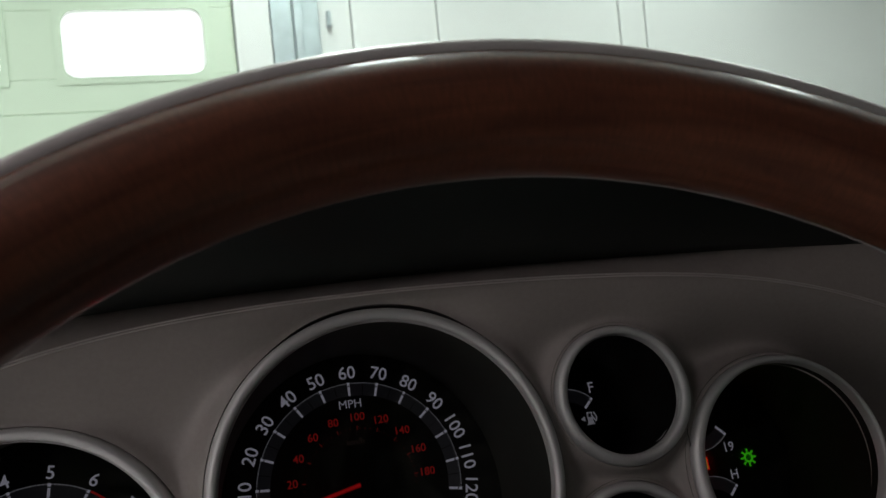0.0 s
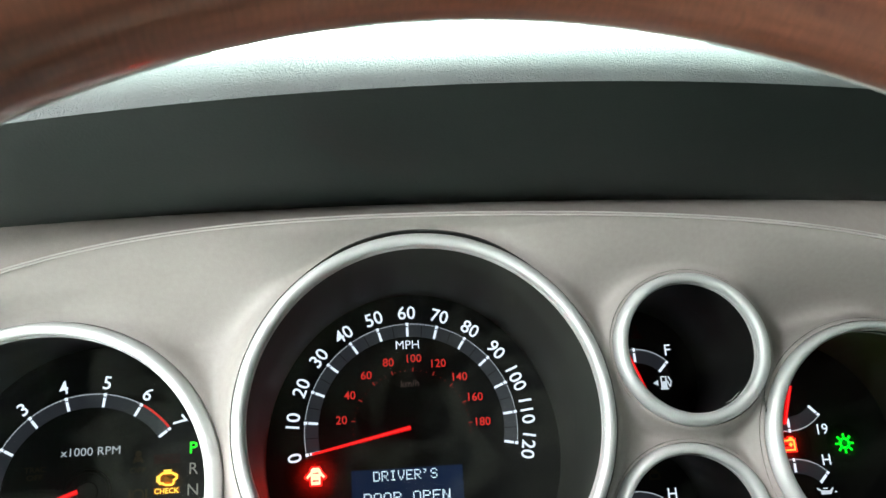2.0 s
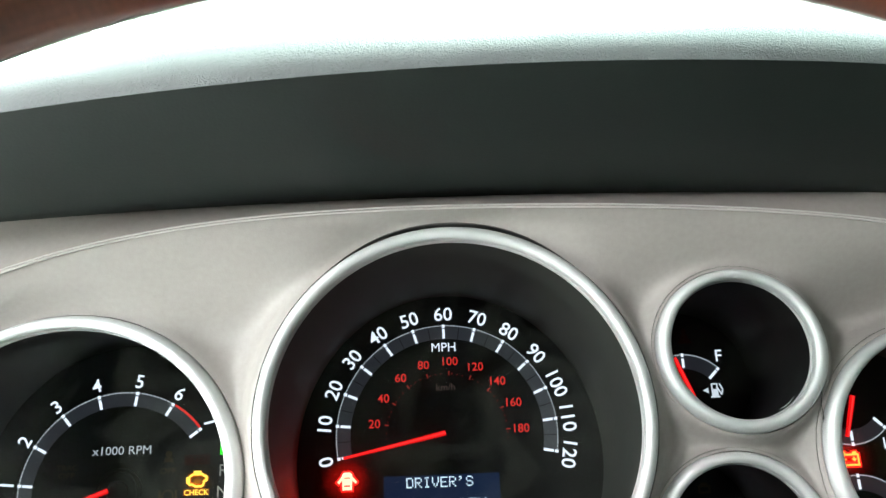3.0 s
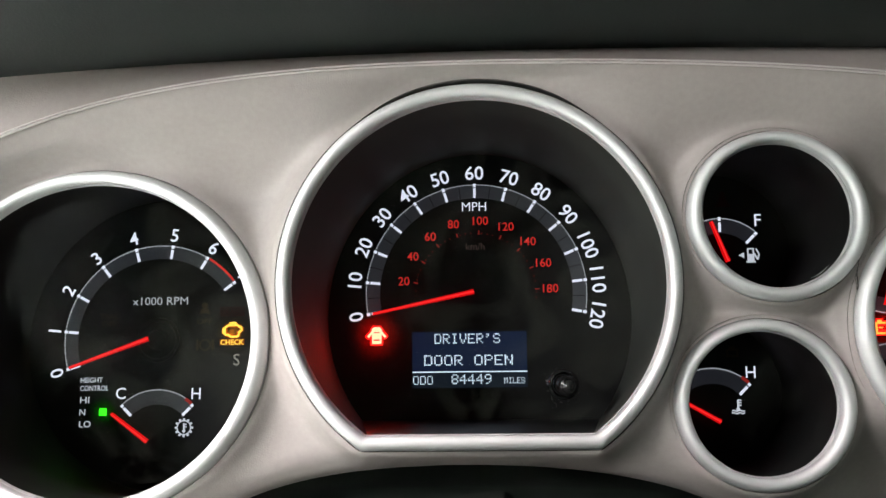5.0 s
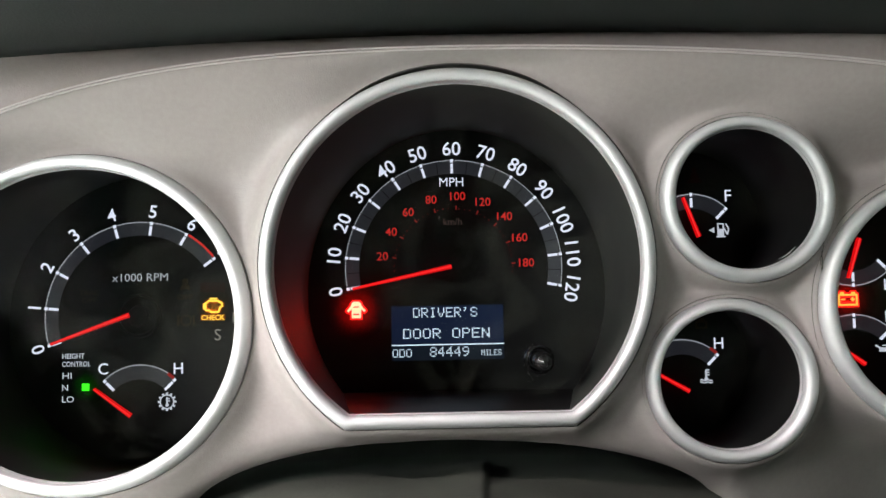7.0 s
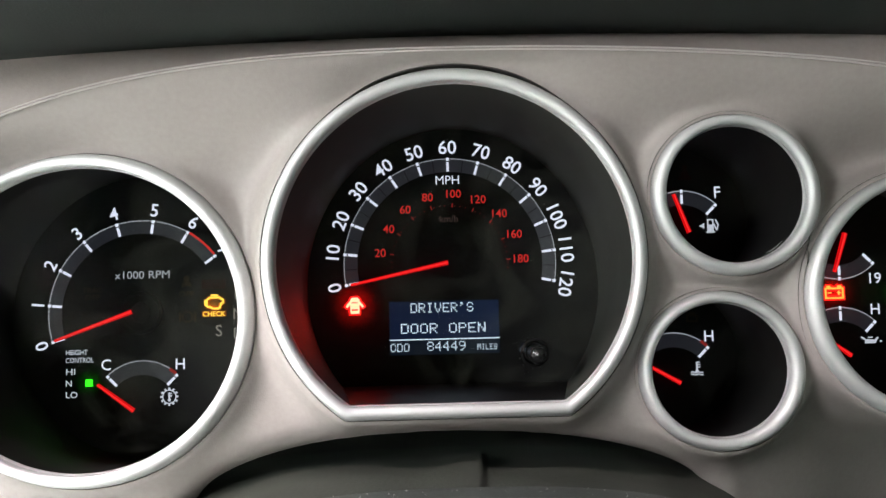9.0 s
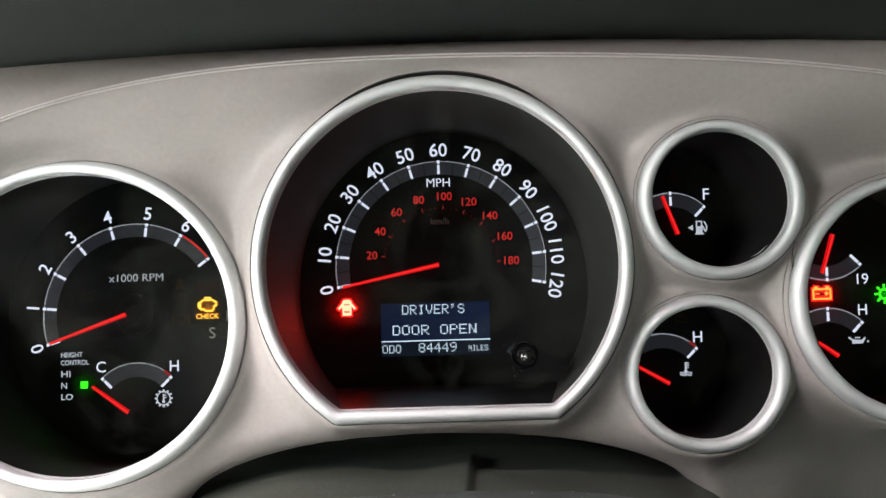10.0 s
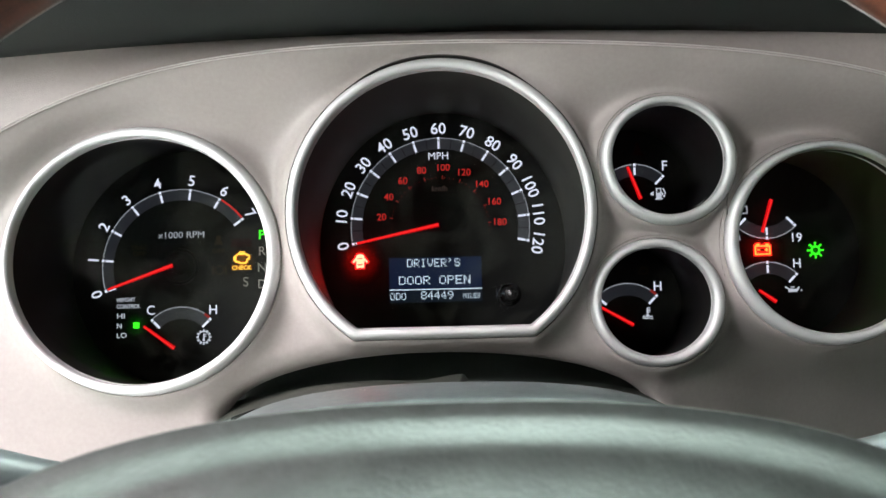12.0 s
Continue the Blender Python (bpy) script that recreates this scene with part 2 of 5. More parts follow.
RED_HALO = window_material("red_lamp_halo", (0.11, 0.010, 0.007))
AMBER_HALO = window_material("amber_lamp_halo", (0.045, 0.026, 0.007))
GREEN_HALO = window_material("green_lamp_halo", (0.012, 0.06, 0.010))
UNLIT_AMBER = material("unlit_amber_lamp", (0.045, 0.036, 0.022), rough=0.9, specular=0.05, vary=0)
UNLIT_RED = material("unlit_red_lamp", (0.03, 0.008, 0.007), rough=0.9, specular=0.05, vary=0)
AMBER = material("amber_warning_lamp", (0.1, 0.05, 0.01), rough=0.9, specular=0.05, vary=0, emit=(1.0, 0.6, 0.07), emit_strength=1.3)
AMBER_BLOOM = material("amber_lamp_bloom", (0.1, 0.03, 0.005), rough=0.9, specular=0.05, vary=0, emit=(1.0, 0.24, 0.0), emit_strength=0.12)
GREEN = material("green_lamp", (0.02, 0.08, 0.02), rough=0.9, specular=0.05, vary=0, emit=(0.08, 1.0, 0.015), emit_strength=1.3)
LCD_BLUE = material("display_blue", (0.005, 0.008, 0.016), rough=0.3, specular=0.2, vary=0, emit=(0.014, 0.035, 0.12), emit_strength=0.20)
LCD_DARK = material("display_dark", (0.005, 0.007, 0.010), rough=0.3, specular=0.2, vary=0, emit=(0.02, 0.04, 0.08), emit_strength=0.14)
LCD_INK = material("display_ink", (0.08, 0.09, 0.1), vary=0, emit=(0.74, 0.86, 0.97), emit_strength=0.95)
LENS = clear_material("clear_cover", 0.08, ior=1.13, haze=0.03)
SMEARED = clear_material("smeared_cover", 0.08, ior=1.13, haze=0.042)
WINDSHIELD = clear_material("windshield_glass", 0.01, (0.93, 0.97, 0.95))
# Glass of the unseen side and rear windows, darkened to keep light out.
BLOCKING_GLASS = clear_material("light_blocking_glass", 0.02, (0.05, 0.06, 0.055))
FAINT_DUST = material("faint_dust", (0.26, 0.26, 0.24), rough=0.9, vary=0)
DUST = material("pale_dust", (0.5, 0.5, 0.48), rough=0.9, vary=0)
WALL_WHITE = material("white_wall_paint", (0.8, 0.81, 0.8), rough=0.6, grain=0.1, grain_scale=60, vary=0.04, vary_scale=1.2)
DOOR_GREEN = material("pale_green_door", (0.66, 0.76, 0.62), rough=0.5, vary=0.04, vary_scale=2)
STEEL = material("galvanised_steel", (0.42, 0.48, 0.5), rough=0.45, metal=0.4, vary=0.2, vary_scale=8)
CONCRETE = material("concrete_floor", (0.72, 0.72, 0.7), rough=0.7, grain=0.3, grain_scale=80, vary=0.2, vary_scale=1.5)
HEADLINER = material("grey_headliner", (0.2, 0.195, 0.19), rough=0.9, grain=0.3, grain_scale=900, vary=0.06)
SEAT_CLOTH = material("grey_seat_leather", (0.11, 0.105, 0.1), rough=0.55, grain=0.3, grain_scale=500, vary=0.1)
BODY_PAINT = material("dark_car_paint", (0.08, 0.085, 0.09), rough=0.3, vary=0.05, coat=0.8)
DAYLIGHT = material("daylight_pane", (0.9, 0.92, 0.95), vary=0, emit=(1, 1, 1), emit_strength=6.0)
TUBE_GLOW = material("lamp_diffuser", (0.9, 0.9, 0.9), vary=0, emit=(0.95, 1, 0.97), emit_strength=4.0)


# ---- mesh helpers ----
def thing(name, at, label, category, group="", kind="", frame_of=DASH):
    ob = new(name)
    ob.empty_display_size = 0.02
    ob.matrix_world = frame_of @ Matrix.Translation(at)
    ob["base"] = at
    return tagged(ob, label, category, group, kind)


def mesh_part(name, verts, faces, mat, parent, label="", smooth=True, sharp=40, base=None):
    """One mesh under a thing; vertices are given in the frame that the thing stands in."""
    if base is None:
        root = parent
        while root.parent:
            root = root.parent
        base = root["base"]
    me = bpy.data.meshes.new(name)
    bx, by, bz = base
    me.from_pydata([(v[0] - bx, v[1] - by, v[2] - bz) for v in verts], [], faces)
    me.materials.append(mat)
    if smooth:
        me.shade_smooth()
        me.set_sharp_from_angle(angle=radians(sharp))
    me.update()
    ob = new(name, me)
    ob.parent = parent
    return tagged(ob, label)


def part(name, bm, mat, parent, label="", smooth=True, sharp=40):
    verts = [v.co.copy() for v in bm.verts]
    bm.verts.index_update()
    faces = [[v.index for v in f.verts] for f in bm.faces]
    bm.free()
    return mesh_part(name, verts, faces, mat, parent, label, smooth, sharp)


def box_bm(x0, x1, y0, y1, z0, z1, bevel=0.0, segments=2):
    bm = bmesh.new()
    bmesh.ops.create_cube(bm, size=1)
    for v in bm.verts:
        v.co = Vector(((x0 + x1) / 2 + v.co.x * (x1 - x0), (y0 + y1) / 2 + v.co.y * (y1 - y0), (z0 + z1) / 2 + v.co.z * (z1 - z0)))
    if bevel:
        bmesh.ops.bevel(bm, geom=bm.edges[:], offset=bevel, segments=segments, affect="EDGES", profile=0.5)
    return bm


def grid_faces(rows, cols, close_rows=False, close_cols=False):
    out = []
    for i in range(rows if close_rows else rows - 1):
        for j in range(cols if close_cols else cols - 1):
            a, b = i * cols + j, i * cols + (j + 1) % cols
            c, d = ((i + 1) % rows) * cols + (j + 1) % cols, ((i + 1) % rows) * cols + j
            out.append((a, b, c, d))
    return out


def ring_path(radius, tall=1.0, low=None, flat=None, steps=120):
    """Closed path of points and outward normals in x, z round a gauge. tall, low: height of the upper and lower half as a part of
    the width; flat: the height at which it is cut straight."""
    low = tall if low is None else low
    start = 0.0 if flat is None else math.asin(flat / (radius * low))
    span = 2 * math.pi if flat is None else math.pi - 2 * start
    path = []
    for i in range(steps + (0 if flat is None else 1)):
        a = start + span * i / steps
        c, s = math.cos(a), math.sin(a)
        h = tall if s >= 0 else low
        n = Vector((c * h, s)).normalized()
        path.append(((radius * c, radius * h * s), (n.x, n.y)))
    if flat is not None:
        for k in (0, -1):
            p, (nx, nz) = path[k]
            scale = 1 / (1 - nz)
            path[k] = (p, (nx * scale, (nz - 1) * scale))
        x_end = path[0][0][0]
        path += [((-x_end + 2 * x_end * i / 16, flat), (0, -1)) for i in range(1, 16)]
    return path


def plate(outline, y, depth=0.0004):
    """A thin raised plate from a closed outline in x, z (counter-clockwise seen by the driver)."""
    n = len(outline)
    verts = [(x, y - depth, z) for x, z in outline] + [(x, y, z) for x, z in outline]
    faces = [tuple(range(n))] + [(i, i + n, (i + 1) % n + n, (i + 1) % n) for i in range(n)]
    return verts, faces


def join(*pieces):
    verts, faces = [], []
    for v, f in pieces:
        k = len(verts)
        verts += v
        faces += [tuple(i + k for i in g) for g in f]
    return verts, faces


def bar(x0, z0, x1, z1, width, y, depth=0.0004, width_end=None):
    d = Vector((x1 - x0, z1 - z0)).normalized()
    n = Vector((-d.y, d.x))
    a, b = width / 2, (width if width_end is None else width_end) / 2
    return plate([(x0 - n.x * a, z0 - n.y * a), (x1 - n.x * b, z1 - n.y * b), (x1 + n.x * b, z1 + n.y * b), (x0 + n.x * a, z0 + n.y * a)], y, depth)


def arc(cx, cz, r0, r1, a0, a1, y, steps=48, depth=0.0003):
    inner = [(cx + r0 * math.cos(radians(a0 + (a1 - a0) * i / steps)), cz + r0 * math.sin(radians(a0 + (a1 - a0) * i / steps))) for i in range(steps + 1)]
    outer = [(cx + r1 * math.cos(radians(a0 + (a1 - a0) * i / steps)), cz + r1 * math.sin(radians(a0 + (a1 - a0) * i / steps))) for i in range(steps + 1)]
    verts = [(x, y - depth, z) for x, z in inner] + [(x, y - depth, z) for x, z in outer]
    n = steps + 1
    return verts, [(i, i + 1, n + i + 1, n + i) for i in range(steps)]


def disc(cx, cz, r, y, steps=24, depth=0.0004):
    return plate([(cx + r * math.cos(2 * math.pi * i / steps), cz + r * math.sin(2 * math.pi * i / steps)) for i in range(steps)], y, depth)


def rect(x0, x1, z0, z1, y, depth=0.0004):
    return plate([(x0, z0), (x1, z0), (x1, z1), (x0, z1)], y, depth)


def frame_rect(x0, x1, z0, z1, w, y):
    return join(rect(x0, x1, z0, z0 + w, y), rect(x0, x1, z1 - w, z1, y), rect(x0, x0 + w, z0 + w, z1 - w, y), rect(x1 - w, x1, z0 + w, z1 - w, y))


def lettering(name, words, x, z, cap, y, mat, parent, turn=0.0, align="CENTER", width=None, weight=0.0, label=""):
    """Words as a thin mesh: cap height, centre height z, turned by degrees in the dial's plane."""
    curve = bpy.data.curves.new(name, "FONT")
    curve.body, curve.size, curve.align_x, curve.offset = words, cap / 0.73, align, weight
    curve.resolution_u = 3
    tmp = bpy.data.objects.new(name, curve)
    me = bpy.data.meshes.new_from_object(tmp)
    bpy.data.objects.remove(tmp)
    bpy.data.curves.remove(curve)
    pts = [v.co.copy() for v in me.vertices]
    faces = [tuple(p.vertices) for p in me.polygons]
    bpy.data.meshes.remove(me)
    squeeze = 1.0
    if width:
        squeeze = width / (max(p.x for p in pts) - min(p.x for p in pts))
    c, s = math.cos(radians(turn)), math.sin(radians(turn))
    verts = []
    for p in pts:
        u, v = p.x * squeeze, p.y - cap / 2
        verts.append((x + u * c - v * s, y - 0.0004, z + u * s + v * c))
    return mesh_part(name, verts, faces, mat, parent, label, smooth=False)


# ---- fitted places of the cluster, in the dash frame ----
GAUGES = {  # ring centre, radius, height as a part of the width, dial: centre x, centre z, radius, y
    "speedometer": ((0.0, -0.0010, -0.0025), 0.0777, 1.0, (0.0008, -0.0113, 0.0757, 0.0994)),
    "fuel": ((0.1148, 0.0006, 0.0207), 0.0344, 0.958, (0.1150, 0.0195, 0.0360, 0.0870)),
    "temperature": ((0.1079, 0.0068, -0.0506), 0.0341, 0.950, (0.1085, -0.0500, 0.0360, 0.0904)),
    "tachometer": ((-0.1519, 0.0065, -0.0233), 0.0703, 0.968, (-0.1535, -0.0225, 0.0730, 0.0978)),
    "voltage": ((0.1950, 0.0026, -0.0225), 0.0535, 0.962, (0.1960, -0.0210, 0.0560, 0.0868)),
}
INNER = {  # the bezel's inner edge: centre x, centre z, half width, half height
    "speedometer": (0.0, -0.0026, 0.0722, 0.0720),
    "fuel": (0.1148, 0.0211, 0.0286, 0.0282),
    "temperature": (0.1075, -0.0503, 0.0284, 0.0274),
    "tachometer": (-0.1531, -0.0233, 0.0648, 0.0626),
    "voltage": (0.1967, -0.0216, 0.0486, 0.0468),
}
FLAT, FLAT_IN = -0.0636, -0.0578
LOW = 1.0


def seam_z(x):
    x = max(-0.33, min(0.33, x))
    return 0.0799 - 0.0021 * x - 0.3112 * x * x + 1.068 * x ** 3 - 6.68 * x ** 4


def seam_y(x):
    return -0.0129 + 0.062 * x * x


def shelf_edge(x):
    return 0.0005 - 0.197 * x * x, 0.0889 + 0.0028 * x - 0.2157 * x * x + 0.095 * x ** 3


def lip_edge(x):
    return -0.0806 + 0.306 * x * x, 0.1031 + 0.036 * x - 0.1895 * x * x


def smooth_step(a, b, v):
    u = max(0.0, min(1.0, (v - a) / (b - a)))
    return u * u * (3 - 2 * u)


def fascia_y(x, z):
    return 0.0130 + 0.26 * max(0.0, x - 0.12) * smooth_step(0.12, 0.2, x) + 0.25 * max(0.0, -0.055 - z) * smooth_step(0.05, 0.17, x) + 0.3 * max(0.0, x - 0.11) * smooth_step(-0.04, -0.09, z) + 0.005 * smooth_step(0.06, 0.11, x)


def inside(name, x, z):
    """Distance outside a gauge's ring; less than zero within it."""
    (cx, _, cz), r, tall, _ = GAUGES[name]
    dz = z - cz
    high = tall
    if name == "speedometer" and dz < 0:
        high = LOW
    d = math.hypot(x - cx, dz / high) - r
    if name == "speedometer":
        f = FLAT - dz
        soft = 0.6 * max(0.0, min(0.02, max(d, f)))
        d = 0.5 * (d + f + math.sqrt((d - f) ** 2 + soft * soft)) - 0.25 * soft
    return d


ARCH_X, ARCH_HALF, ARCH_TOP, ARCH_DROP, ARCH_TILT, ARCH_ROUND = -0.002, 0.1103, -0.0736, 0.032, -0.0084, 0.012


def arch_level(x, z):
    u, v = abs(x - ARCH_X) / ARCH_HALF, max(0.0, 1 - (ARCH_TOP + ARCH_TILT * x - z) / ARCH_DROP)
    return (u * u + v * v) ** 0.5 - 1


def arch_gap(x, z):
    """Distance outside the cut-out for the steering column, and the way out of it."""
    e = 0.0001
    g = Vector(((arch_level(x + e, z) - arch_level(x - e, z)) / (2 * e), (arch_level(x, z + e) - arch_level(x, z - e)) / (2 * e)))
    slope = max(g.length, 1.0)
    return arch_level(x, z) / slope, g / slope


def fascia_point(x, z):
    y = fascia_y(x, z)
    top = seam_z(x)
    k = smooth_step(0.045, 0.0, top - z)
    y = y * (1 - k) + (seam_y(x) + 0.001) * k
    total, share = y, 1.0
    for name in GAUGES:
        (cx, cy, cz), r, _, _ = GAUGES[name]
        d = max(0.0, inside(name, x, z)) + 0.00001
        goal = cy + 0.0008
        if name == "speedometer":
            goal -= 0.0022 * smooth_step(0.055, 0.072, z)
        w = min(4000.0, (0.0058 / d) ** 2.4) * max(0.0, min(1.0, (top - z - 0.0016) / 0.0030))
        total, share = total + goal * w, share + w
    y = total / share
    if z < -0.05:
        d = max(0.0, min(ARCH_ROUND, arch_gap(x, z)[0]))
        y += ARCH_ROUND - math.sqrt(ARCH_ROUND ** 2 - (ARCH_ROUND - d) ** 2)
    return y


# ---- fascia ----
fascia = thing("instrument_fascia", (0, 0.01, -0.2), "taupe plastic instrument panel round five gauges", "dashboard panel")
PITCH = 0.0012
XS = [-0.36 + PITCH * i for i in range(601)]
STEPS = 190
verts, index, faces, cut = [], {}, [], {}


def gap_at(name, z):
    """The gap between panel and ring, wider over the top of the speedometer."""
    return 0.0003 + (0.0007 * smooth_step(0.060, 0.0735, z) if name == "speedometer" else 0.0)


def snapped(x, z):
    """A grid point that falls within a ring is moved out to the ring's edge."""
    for n in GAUGES:
        gap = gap_at(n, z)
        d = inside(n, x, z) - gap
        if d < 0:
            if d < -0.0026:
                return x, z, True
            (cx, _, cz), r, tall, _ = GAUGES[n]
            for _ in range(4):
                e = 0.0001
                g = Vector(((inside(n, x + e, z) - inside(n, x - e, z)) / (2 * e), (inside(n, x, z + e) - inside(n, x, z - e)) / (2 * e)))
                d = inside(n, x, z) - gap
                g = g / max(g.length_squared, 0.2)
                x, z = x - g.x * d, z - g.y * d
            return x, z, False
    if z < -0.05 and arch_gap(x, z)[0] < 0:
        gone = arch_gap(x, z)[0] < -0.0022
        for _ in range(4):
            d, out = arch_gap(x, z)
            x, z = x - out.x * d, z - out.y * d
        return x, z, gone
    return x, z, False


for i, fx in enumerate(XS):
    z_top = seam_z(fx)
    for j in range(STEPS + 1):
        index[i, j] = len(verts)
        sx, sz, gone = snapped(fx, z_top - PITCH * j)
        cut[i, j] = gone
        verts.append((sx, fascia_point(sx, sz), sz))
for i in range(len(XS) - 1):
    for j in range(STEPS):
        if any(cut[k] for k in ((i, j), (i + 1, j), (i, j + 1), (i + 1, j + 1))):
            continue
        mx, mz = XS[i] + PITCH / 2, seam_z(XS[i]) - PITCH * (j + 0.5)
        if any(inside(n, mx, mz) < -0.0018 for n in GAUGES):
            continue
        if mz < -0.05 and arch_gap(mx, mz)[0] < -0.0008:
            continue
        faces.append((index[i, j + 1], index[i + 1, j + 1], index[i + 1, j], index[i, j]))
mesh_part("panel", verts, faces, FASCIA, fascia, sharp=60)

# the turned-in edge of each gauge opening
for key, (centre, radius, tall, _) in GAUGES.items():
    speed = key == "speedometer"
    edge = []
    ring = ring_path(radius, tall, LOW if speed else None, FLAT if speed else None)
    for (px, pz), (nx, nz) in ring:
        g = gap_at(key, centre[2] + pz)
        ex, ez = centre[0] + px + nx * g, centre[2] + pz + nz * g
        ey = fascia_point(ex, ez)
        fx, fz = ex + nx * 0.0007, ez + nz * 0.0007
        edge += [(fx, fascia_point(fx, fz) + 0.0004, fz), (ex, ey + 0.0001, ez), (ex, centre[1] + 0.007, ez), (ex - nx * 0.0040, centre[1] + 0.008, ez - nz * 0.0040)]
    # the speedometer's edge is coloured darker to stand for shade in its gap
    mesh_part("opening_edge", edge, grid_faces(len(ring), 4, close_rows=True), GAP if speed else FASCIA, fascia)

# the lip of the column cut-out, turned inwards
lip = []
for i in range(141):
    th = math.pi * (i - 10) / 120
    lx = ARCH_X - ARCH_HALF * math.cos(th) if 10 <= i <= 130 else ARCH_X + ARCH_HALF * (-1 if i < 10 else 1)
    lz = ARCH_TOP - ARCH_DROP * (1 - math.sin(th)) if 10 <= i <= 130 else ARCH_TOP - ARCH_DROP - 0.003 * (10 - i if i < 10 else i - 130)
    lz += ARCH_TILT * lx
    out = arch_gap(lx, lz)[1].normalized()
    ly = fascia_point(lx, lz)
    for dy, w in ((-0.0002, 0.0003), (0.0, 0.0), (0.003, 0.0), (0.008, 0.0012), (0.014, 0.006)):
        lip.append((lx + out.x * w, ly + dy, lz + out.y * w))
mesh_part("cutout_lip", lip, grid_faces(141, 5), FASCIA, fascia, sharp=60)

# two raised beads along the top seam
for off, size in ((0.0002, 0.0004), (-0.0009, 0.0005)):
    bead = []
    for i in range(161):
        bx = -0.33 + 0.66 * i / 160
        bz = seam_z(bx) + off
        by = fascia_point(bx, bz) - 0.0006
        for k in range(8):
            a = 2 * math.pi * k / 8
            bead.append((bx, by + size * math.cos(a), bz + size * math.sin(a)))
    mesh_part("seam_bead", bead, grid_faces(161, 8, close_cols=True), BEAD, fascia)

# joint between two fascia panels
joint = []
for i in range(41):
    jz = 0.030 - 0.060 * i / 40
    for dx in (-0.0004, 0.0, 0.0004):
        joint.append((0.1437 + dx, fascia_point(0.1437 + dx, jz) - (0.0003 if dx else -0.0002), jz))
mesh_part("panel_joint", joint, grid_faces(41, 3), BLACK, fascia, "dark joint line")

# fine gap round the raised collars of the smaller gauges
for key, a0, a1, off in (("fuel", 55, 215, 0.0015), ("temperature", 50, 200, 0.0016), ("voltage", 60, 205, 0.0021)):
    (gx_, _, gz_), gr_, tall_, _ = GAUGES[key]
    line = []
    for i in range(61):
        a = radians(a0 + (a1 - a0) * i / 60)
        w = 0.00017 * math.sin(math.pi * (i + 0.5) / 61)
        for e, lift in ((-w, 0.0002), (0.0, -0.0001), (w, 0.0002)):
            lx, lz = gx_ + (gr_ + off + e) * math.cos(a), gz_ + (gr_ + off + e) * tall_ * math.sin(a)
            line.append((lx, fascia_point(lx, lz) - lift, lz))
    mesh_part("collar_gap", line, grid_faces(61, 3), GAP, fascia, "fine dark gap round a gauge")

# shelf from the seam back under the hood
shelf = []
for i in range(121):
    sx = -0.40 + 0.80 * i / 120
    z0 = seam_z(sx)
    y0 = fascia_point(sx, z0)
    y1, z1 = shelf_edge(sx)
    z1 = max(z1, z0 + 0.003)
    for k in range(7):
        u = k / 6
        shelf.append((sx, y0 + (y1 - y0) * u, z0 + (z1 - z0) * u + 0.0012 * math.sin(math.pi * u)))
    shelf.append((sx, y1 + 0.010, z1 + 0.004))
mesh_part("top_shelf", shelf, grid_faces(121, 8), SHELF, fascia)

# ---- padded hood over the gauges ----
hood = thing("dashboard_hood", (0, 0.1, 0.08), "dark charcoal padded dashboard hood with leather grain", "dashboard hood")
under, top = [], []
for i in range(141):
    hx = -0.6 + 1.7 * i / 140
    cx_ = max(-0.36, min(0.36, hx))
    ys, zs = shelf_edge(cx_)
    yl, zl = lip_edge(max(-0.26, min(0.26, hx)))
    zl -= 0.25 * max(0, abs(hx) - 0.26)
    yl = min(yl, -0.04)
    zs = min(zs, zl - 0.004)
    under.append((hx, ys + 0.012, zs + 0.006))
    for k in range(9):
        u = k / 8
        under.append((hx, ys + (yl - ys) * u, zs + (zl - zs) * u - 0.004 * math.sin(math.pi * u)))
    prof = [(0.0, 0.0), (-0.0002, 0.0026), (0.0011, 0.007), (0.0040, 0.0125), (0.0092, 0.0193), (0.0145, 0.0245), (0.022, 0.0290), (0.038, 0.0376), (0.07, 0.049), (0.13, 0.059), (0.25, 0.085), (0.42, 0.125), (0.68, 0.185)]
    for dy, dz in prof:
        top.append((hx, yl + dy, zl + dz))
mesh_part("hood_underside", under, grid_faces(141, 10), PAD_SHADED, hood)
mesh_part("hood_top", top, grid_faces(141, 13), PAD_LIT, hood)


# ---- gauges ----
def bezel_edges(key):
    """Points of the bezel's outer and inner edge, pair by pair round the gauge."""
    (cx, _, cz), r, tall, _ = GAUGES[key]
    ix, iz, rx, rz = INNER[key]
    speed = key == "speedometer"
    outer = [(cx + p[0], cz + p[1]) for p, _ in ring_path(r, tall, LOW if speed else None, FLAT if speed else None)]
    inner = [(ix + p[0], iz + p[1]) for p, _ in ring_path(rx, rz / rx, rz / rx, FLAT_IN if speed else None)]
    return outer, inner


# across the bezel from the recessed lip at the clear cover to the skirt behind the panel: share of the width, y
BEZEL = [(1.055, 0.0030), (1.055, 0.0010), (1.045, 0.0008), (1.02, 0.0009), (1.0, 0.0014), (1.0, -0.0010), (0.985, -0.0017), (0.94, -0.0023), (0.84, -0.0029), (0.68, -0.0033), (0.5, -0.0033), (0.34, -0.0029), (0.2, -0.0021), (0.09, -0.0010), (0.02, 0.0004), (-0.01, 0.0016), (-0.02, 0.004), (0.0, 0.011)]


